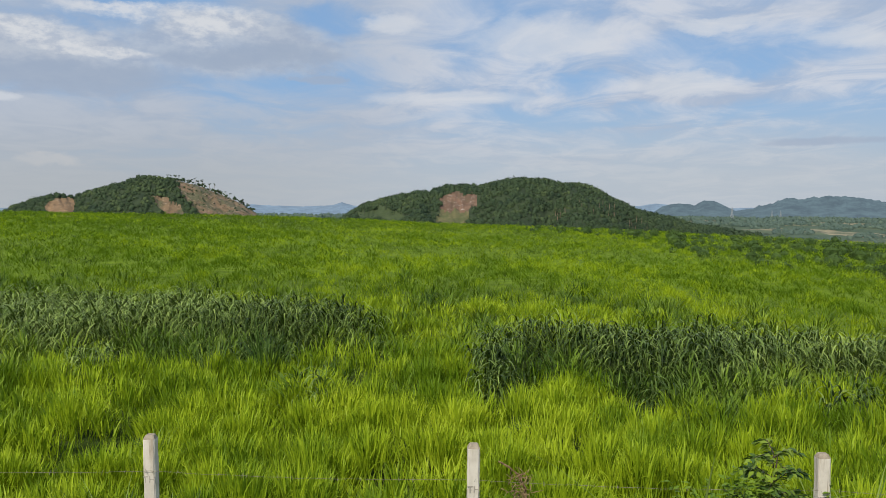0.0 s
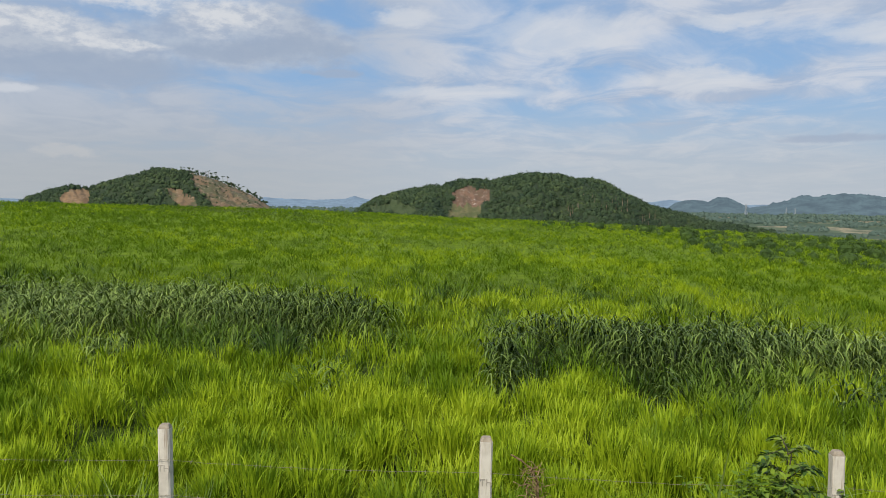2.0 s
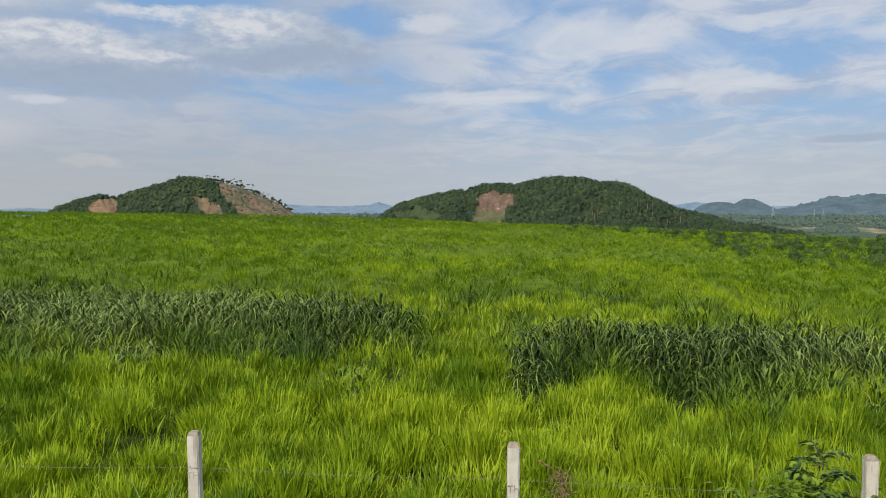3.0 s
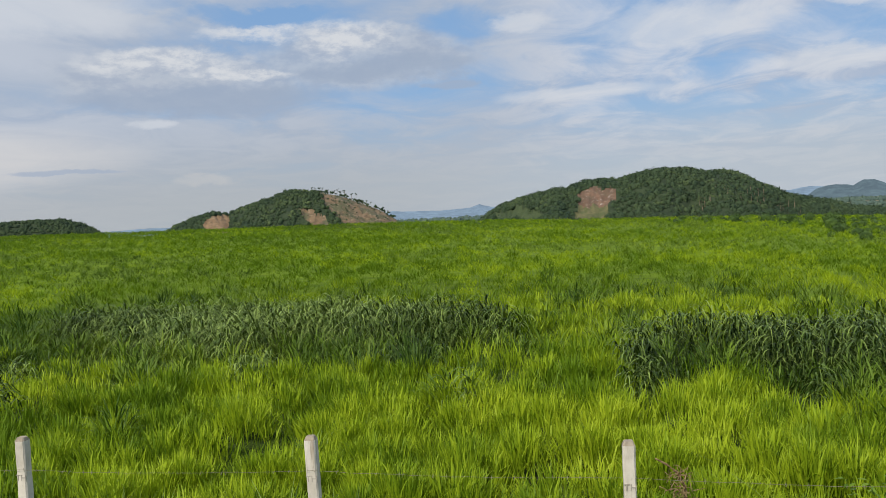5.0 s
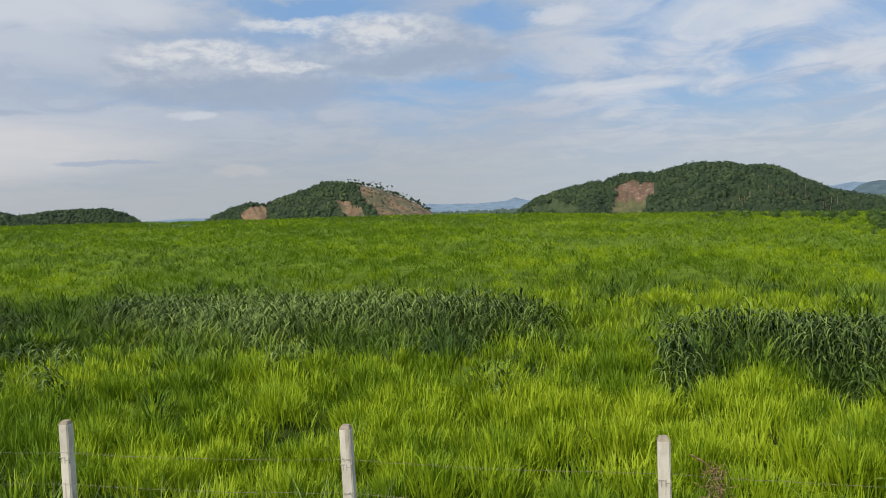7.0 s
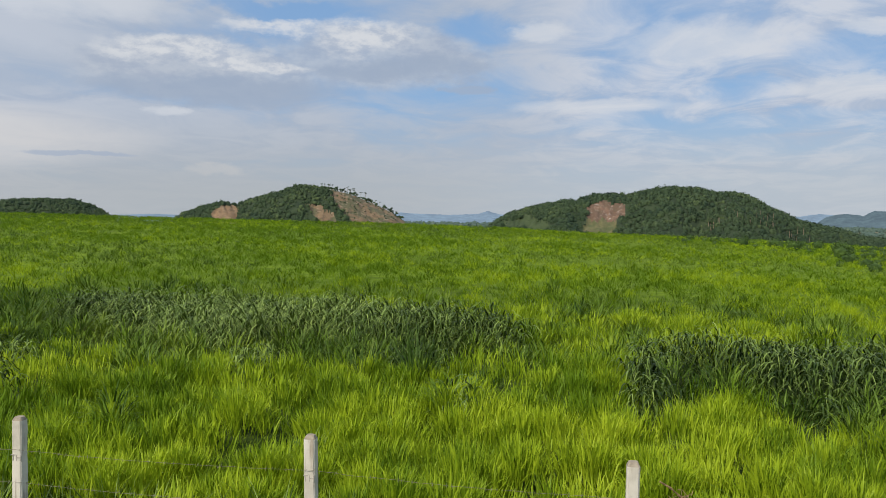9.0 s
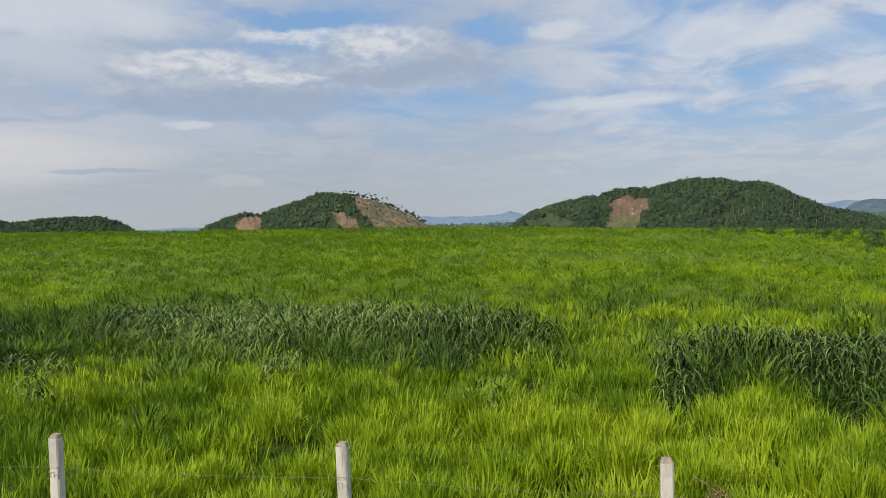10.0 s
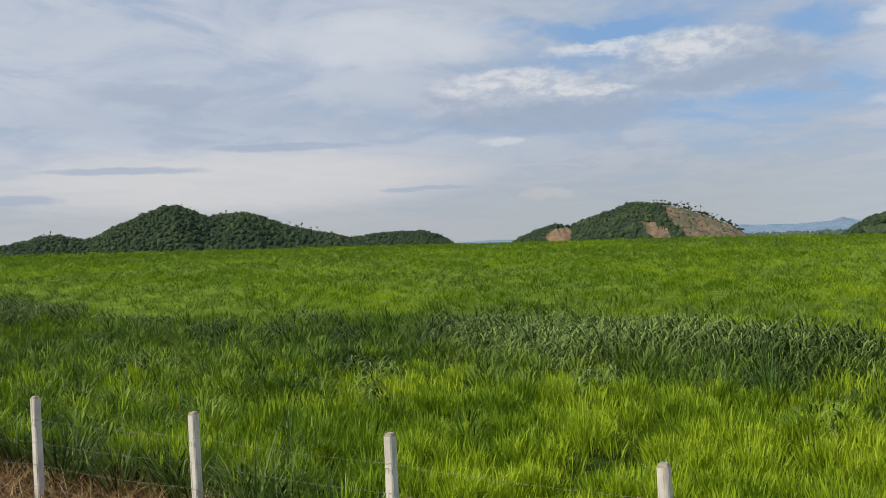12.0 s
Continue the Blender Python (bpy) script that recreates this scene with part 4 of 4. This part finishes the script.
def letters():
    cu = bpy.data.curves.new("lettering", "FONT")
    cu.body, cu.size, cu.extrude, cu.align_x = "TH", 0.072, 0.002, "CENTER"
    ob = bpy.data.objects.new("lettering", cu)
    scene.collection.objects.link(ob)
    me = bpy.data.meshes.new_from_object(ob.evaluated_get(bpy.context.evaluated_depsgraph_get()))
    bpy.data.objects.remove(ob)
    me.materials.clear()
    me.materials.append(INK)
    return me


def post_mesh(height, seed):
    """Cast concrete post: chamfered corners, a low pyramid-like cap and chipped edges."""
    r = random.Random(seed)
    bm = bmesh.new()
    h, c = POST_W / 2, 0.012
    outline = [(-h + c, -h), (h - c, -h), (h, -h + c), (h, h - c), (h - c, h), (-h + c, h), (-h, h - c), (-h, -h + c)]
    levels = [-0.35] + [height * k / 14 for k in range(14)] + [height - 0.03, height - 0.004, height]
    rings = []
    for z in levels:
        s = 1.03 - 0.06 * max(z, 0) / height
        if z > height - 0.01:
            s *= 0.72 if z < height else 0.62
        rings.append([bm.verts.new((x * s + r.uniform(-0.0018, 0.0018), y * s + r.uniform(-0.0018, 0.0018), z)) for x, y in outline])
    for a, b in zip(rings, rings[1:]):
        for k in range(8):
            bm.faces.new((a[k], a[(k + 1) % 8], b[(k + 1) % 8], b[k]))
    bm.faces.new(rings[-1])
    bm.faces.new(rings[0][::-1])
    for f in bm.faces:
        f.material_index = 1 if f.calc_center_median().z > height - 0.025 else 0
    return bm


def build_fence():
    mark = letters()
    r = random.Random(4)
    for i, (x, y, top) in enumerate(POSTS):
        z0 = float(land(np.array([x]), np.array([y]))[0])
        post = new("fence_post")
        post.matrix_basis = pose(x, y, z0, r.uniform(-0.8, 0.8), r.uniform(-0.8, 0.8), 1.5 + r.uniform(-2.5, 2.5))
        part("shaft", post_mesh(top - z0, i), CONCRETE, post).data.materials.append(CAP)
        t = part_mesh("lettering", mark, post, "engraved letters TH")
        t.matrix_basis = pose(0, -POST_W / 2 * 0.99 - 0.0005, top - z0 - 0.355, 90, 0, 0)
        tagged(post, "weathered whitish concrete fence post standing in grass", "fence post", "fence posts along the field")
    for drop in (0.26, 0.53, 0.8, 1.06):
        bm = bmesh.new()
        barbs = bmesh.new()
        pts = []
        for (x0, y0, t0), (x1, y1, t1) in zip(POSTS, POSTS[1:]):
            for k in range(24):
                u = k / 24
                sag = -0.035 * 4 * u * (1 - u) * (0.6 + 0.6 * r.random() * 0.2)
                p = Vector((x0 + (x1 - x0) * u, y0 + (y1 - y0) * u - 0.05, t0 + (t1 - t0) * u - drop + sag + r.uniform(-0.003, 0.003)))
                pts.append(p)
        tube(bm, pts, [0.0013] * len(pts), 5)
        for a, b in zip(pts, pts[1:]):
            d = (b - a).normalized()
            for _ in range(1):
                c = a.lerp(b, r.random())
                for s in (-1, 1):
                    v = d.orthogonal().normalized()
                    v.rotate(Matrix.Rotation(r.random() * 6.28, 3, d))
                    tube(barbs, [c - d * 0.004 * s - v * 0.016, c + d * 0.004 * s + v * 0.016], [0.0009, 0.0009], 4)
        wire = part("wire", bm, STEEL)
        wire.name = "barbed_wire"
        tagged(part("barbs", barbs, STEEL, wire), kind="stuff")
        tagged(wire, "thin rusty-grey barbed wire strung along concrete posts", "barbed wire", "fence wires")


build_fence()


# ---- dead branch caught on the wire ----
def dead_branch():
    r = random.Random(8)
    bm = bmesh.new()
    tube(bm, [(0.42, 6.1, 1.13), (0.5, 6.12, 1.08), (0.57, 6.13, 1.02), (0.62, 6.12, 0.92), (0.63, 6.1, 0.74)], [0.007, 0.009, 0.011, 0.011, 0.009], 6)
    thing = part("dead_branch", bm, TWIG)
    for _ in range(130):
        p = Vector((0.59 + r.gauss(0, 0.045), 6.1 + r.gauss(0, 0.03), r.uniform(0.66, 1.06)))
        d = Vector((r.gauss(0, 1), r.gauss(0, 0.6), r.gauss(-0.4, 0.7))).normalized()
        q = p + d * r.uniform(0.02, 0.06)
        e = q + (d + Vector((r.gauss(0, 0.6), 0, r.gauss(-0.3, 0.6)))).normalized() * r.uniform(0.02, 0.06)
        bm = bmesh.new()
        tube(bm, [p, q, e], [0.0034, 0.0028, 0.0012], 4)
        part("twig", bm, TWIG, thing)
    tagged(thing, "tangle of dry brown twigs caught on the wire", "dead branch")


dead_branch()


# ---- sapling and weeds at the fence ----
def leaf_mesh(name, places, ways, sizes, mat, seed, shape=0.42):
    """Folded pointed leaves at the given places, each along its own way."""
    r = np.random.RandomState(seed)
    V, F = [], []
    for p, w, s in zip(places, ways, sizes):
        w = np.array(w, float) + 0.25 * r.randn(3)
        w /= np.linalg.norm(w)
        side = np.cross(w, (0, 0, 1)) + 0.35 * r.randn(3)
        side -= w * side.dot(w)
        side /= np.linalg.norm(side) + 1e-9
        up = np.cross(side, w)
        k = len(V)
        a = np.array(p, float)
        V += [a, a + w * s * 0.4 + side * s * shape * 0.5 + up * s * 0.07, a + w * s * 0.5, a + w * s * 0.4 - side * s * shape * 0.5 + up * s * 0.07, a + w * s - up * s * 0.1]
        F += [k, k + 1, k + 2, k, k + 2, k + 3, k + 2, k + 1, k + 4, k + 2, k + 4, k + 3]
    return raw_mesh(name, np.array(V), np.array(F), np.full(len(F) // 3, 3), mat)


def sapling():
    r = random.Random(15)
    bm = bmesh.new()
    root = Vector((2.3, 5.72, float(land(np.array([2.3]), np.array([5.72]))[0]) - 0.02))
    tube(bm, [root, root + Vector((0.02, 0, 0.5)), root + Vector((0.0, 0.01, 0.95)), root + Vector((0.05, 0.01, 1.3))], [0.012, 0.01, 0.008, 0.004], 6)
    thing = new("sapling")
    part("trunk", bm, STEM, thing, "thin dark stem")
    for k in range(15):
        z = 0.86 + 0.5 * (k / 14)
        a = k * 2.4 + r.uniform(-0.3, 0.3)
        out = (0.28 - 0.12 * (k / 14)) * r.uniform(0.75, 1.15)
        p0 = root + Vector((0.02, 0.01, z - 0.03))
        p1 = p0 + Vector((math.cos(a) * out * 0.5, math.sin(a) * out * 0.5, 0.07))
        p2 = p0 + Vector((math.cos(a) * out, math.sin(a) * out, 0.05))
        bm = bmesh.new()
        tube(bm, [p0, p1, p2], [0.005, 0.0035, 0.0018], 5)
        twig = part("branch", bm, STEM, thing)
        P, W, S = [], [], []
        for j in range(33):
            u = 0.15 + 0.85 * j / 32
            q = p0.lerp(p1, u * 2) if u < 0.5 else p1.lerp(p2, u * 2 - 1)
            s = -1 if j % 2 else 1
            P.append(q)
            W.append((math.cos(a + 1.1 * s) if j < 32 else math.cos(a), math.sin(a + 1.1 * s) if j < 32 else math.sin(a), r.uniform(-0.35, 0.25)))
            S.append(r.uniform(0.055, 0.1))
        part_mesh("leaves", leaf_mesh("leaves", P, W, S, SAPLEAF, k), twig)
    tagged(thing, "small dark-leaved sapling growing beside the fence", "sapling")


def weed(x, y, n, h, spread, seed):
    r = random.Random(seed)
    z0 = float(land(np.array([x]), np.array([y]))[0])
    thing = new("leafy_weed")
    thing.location = (x, y, z0)
    for _ in range(n):
        a, out, top = r.random() * 6.283, abs(r.gauss(0, spread)), h * r.uniform(0.55, 1.05)
        pts = [Vector((0.1 * out * math.cos(a), 0.1 * out * math.sin(a), -0.02)), Vector((0.5 * out * math.cos(a), 0.5 * out * math.sin(a), top * 0.6)), Vector((out * math.cos(a), out * math.sin(a), top))]
        bm = bmesh.new()
        tube(bm, pts, [0.004, 0.003, 0.0015], 4)
        stem = part("stem", bm, WEEDLEAF, thing)
        P, W, S = [], [], []
        for j in range(40):
            u = 0.2 + 0.8 * j / 39
            q = pts[0].lerp(pts[1], u * 2) if u < 0.5 else pts[1].lerp(pts[2], u * 2 - 1)
            b = r.random() * 6.283
            P.append(q)
            W.append((math.cos(b), math.sin(b), r.uniform(-0.4, 0.5)))
            S.append(r.uniform(0.04, 0.085))
        part_mesh("leaves", leaf_mesh("leaves", P, W, S, WEEDLEAF, seed + 7, 0.5), stem)
    tagged(thing, "bushy bright green weed with small leaves at the fence", "weed", "weeds at the fence")


STEM = plain_material("dark_stem", (0.05, 0.045, 0.03), (0.09, 0.075, 0.05), 20.0)
SAPLEAF = blade_material("sapling_leaf", (0.2, 0.28, 0.04), (0.06, 0.115, 0.025), (0.025, 0.055, 0.018), 0.4, 0.15)
WEEDLEAF = blade_material("weed_leaf", (0.27, 0.37, 0.04), (0.12, 0.205, 0.022), (0.04, 0.09, 0.012), 0.45, 0.25)
sapling()
weed(2.0, 5.6, 46, 1.12, 0.2, 1)
weed(2.2, 5.55, 40, 1.18, 0.2, 2)
weed(2.5, 5.58, 24, 1.12, 0.18, 3)


# ---- shrubs on the falling side of the field ----
# the thickest of them, a belt that runs down the slope
BELT = [(24, 92), (19, 72), (16.5, 60), (17.0, 46), (19.5, 40.5), (27, 44), (30, 48), (27, 56), (25, 66), (25.5, 80)]


def shrubs():
    r = np.random.RandomState(41)
    kinds = []
    for s in range(4):
        V, F = crown_template(60 + s, 170, 0.8, 0.17, 1, 0.55)
        kinds.append(raw_mesh("shrub", V + (0, 0, 0.2), F.ravel(), np.full(len(F), 3), SHRUB, False))
    done = 0
    small_p, small_w = [], []
    while done < 170 or len(small_p) < 170:
        a, d = -4.5 - 28 * r.rand() ** 0.85, 40 + 95 * r.rand() ** 0.75
        x, y = -d * math.sin(math.radians(a)), d * math.cos(math.radians(a))
        belt = inside(np.array([x + r.randn()]), np.array([y + 2 * r.randn()]), BELT)[0]
        if belt and r.rand() < 0.6:
            continue
        if not belt and d < np.interp(a, (-30, -20, -12, -6), (44, 62, 88, 112)) + 12 * r.randn():
            continue
        if not belt and (fbm(np.array([x * 0.07]), np.array([y * 0.07]), 2)[0] + 0.08 * r.randn() < 0.47 or r.rand() < 0.35):
            continue
        if done >= 170 or (len(small_p) < 170 and r.rand() > 0.45):
            w = 0.26 + 0.26 * r.rand() ** 1.5
            small_p.append((x, y, float(land(np.array([x]), np.array([y]))[0]) + 0.8 * w + 0.3))
            small_w.append(w)
            continue
        ob = new("shrub", kinds[r.randint(4)])
        w = 0.42 + 0.42 * r.rand() ** 1.5
        ob.matrix_basis = Matrix.LocRotScale((x, y, float(land(np.array([x]), np.array([y]))[0]) + 0.75 * w + 0.1), Euler((0, 0, r.rand() * 6.28)), (w, w, w * (0.95 + 0.35 * r.rand())))
        tagged(ob, "low rounded dark green shrub standing in grass", "shrub", "shrubs in the field")
        done += 1
    w = np.array(small_w)
    me = stamp_crowns("low_shrubs", np.array(small_p), w, w * (1.0 + 0.4 * r.rand(len(w))), SHRUB, 14, BUSHES)
    tagged(new("low_shrubs", me), "many small dark green bushes among the grass", "shrub", kind="stuff")


shrubs()


# ---- tall lone trees on the ridges and at the foot of the hill ----
def lone_tree(seed, height):
    r = random.Random(seed)
    thing = new("tall_tree")
    bm = bmesh.new()
    lean = r.uniform(-0.5, 0.5)
    tube(bm, [(0, 0, -1), (lean * 0.4, 0, height * 0.5), (lean, 0, height * 0.92)], [0.28, 0.22, 0.12], 6)
    for k in range(3):
        a = k * 2.1 + r.random()
        tube(bm, [(lean * 0.8, 0, height * 0.75), (lean + 1.1 * math.cos(a), 1.1 * math.sin(a), height * 0.9)], [0.1, 0.05], 4)
    part("trunk", bm, BARK, thing, "pale bare trunk")
    n = 5
    places = np.array([(lean + r.gauss(0, 0.9), r.gauss(0, 0.9), height * r.uniform(0.7, 1.0)) for _ in range(n)])
    w = np.array([r.uniform(0.6, 1.7) for _ in range(n)])
    part_mesh("crown", stamp_crowns("crown", places, w, w * 0.8, WOODS, seed), thing)
    return tagged(thing, "tall thin tree with a bare trunk and small crown", "tree", "lone trees on the hills")


def lone_trees():
    r = np.random.RandomState(5)
    kinds = [lone_tree(s, h) for s, h in ((1, 8.0), (2, 10.0), (3, 6.5), (4, 9.0))]
    spots = [(hill_a, a, hill_a.r0 - 3 + 10 * r.rand()) for a in (18.75, 18.55, 18.2, 18.0, 17.2, 17.0, 16.8, 16.55, 16.1, 15.8, 15.55, 15.1, 14.8, 14.5, 14.0, 13.7)]
    spots += [(hill_b, a, hill_b.r0 + 2) for a in (-4.1, -4.4)]
    spots += [(hill_e, a, hill_e.r0 + 2) for a in (47.9, 47.5, 46.9, 43.4, 43.0, 42.6, 42.0, 41.6, 41.0, 40.6, 58.6, 58.2)]
    spots += [(hill_b, -7.2 - 6.2 * r.rand(), 640 + 36 * r.rand()) for _ in range(44)]
    for i, (hill, a, d) in enumerate(spots):
        z = float(hill.height(np.array([a]), np.array([d]))[0])
        s = 0.38 + 0.5 * r.rand()
        m = pose(-d * math.sin(math.radians(a)), d * math.cos(math.radians(a)), z + 0.5 * s, 0, 0, 360 * r.rand()) @ Matrix.Diagonal((s, s, s, 1))
        if i < len(kinds):
            kinds[i].matrix_basis = m
        else:
            ob = copy_thing(kinds[i % len(kinds)], m)
            ob.matrix_basis = m


lone_trees()


# ---- power line pylons on the plain ----
def pylon():
    thing = new("pylon")
    w0, h = 3.4, 27.0
    legs = [(sx * w0, sy * w0) for sx, sy in ((-1, -1), (1, -1), (1, 1), (-1, 1))]
    for x, y in legs:
        bm = bmesh.new()
        tube(bm, [(x, y, -1), (x * 0.22, y * 0.22, h * 0.65), (x * 0.14, y * 0.14, h)], [0.3, 0.24, 0.18], 4)
        part("leg", bm, PYLON, thing)
    for k in range(6):
        z0, z1 = h * k / 7, h * (k + 1) / 7
        s0, s1 = 1 - 0.86 * min(z0 / (h * 0.7), 1), 1 - 0.86 * min(z1 / (h * 0.7), 1)
        bm = bmesh.new()
        for (x0, y0), (x1, y1) in zip(legs, legs[1:] + legs[:1]):
            tube(bm, [(x0 * s0, y0 * s0, z0), (x1 * s1, y1 * s1, z1)], [0.14, 0.14], 4)
            tube(bm, [(x1 * s0, y1 * s0, z0), (x0 * s1, y0 * s1, z1)], [0.14, 0.14], 4)
        part("bracing", bm, PYLON, thing)
    for z, w in ((h * 0.72, 6.0), (h * 0.84, 5.0), (h * 0.95, 4.0)):
        bm = bmesh.new()
        tube(bm, [(-w, 0, z), (0, 0, z + 0.8), (w, 0, z)], [0.12, 0.3, 0.12], 4)
        part("cross_arm", bm, PYLON, thing)
    return tagged(thing, "pale steel lattice pylon on the plain", "pylon", "power line pylons")


first = pylon()
first.matrix_basis = pose(639, 1895, PLAIN_Z + 3, 0, 0, 20)
for px, py, turn in ((826, 2146, 30), (880, 2226, 30)):
    far_one = copy_thing(first, pose(px, py, PLAIN_Z, 0, 0, turn))
    far_one.scale = (0.8, 0.8, 0.8)
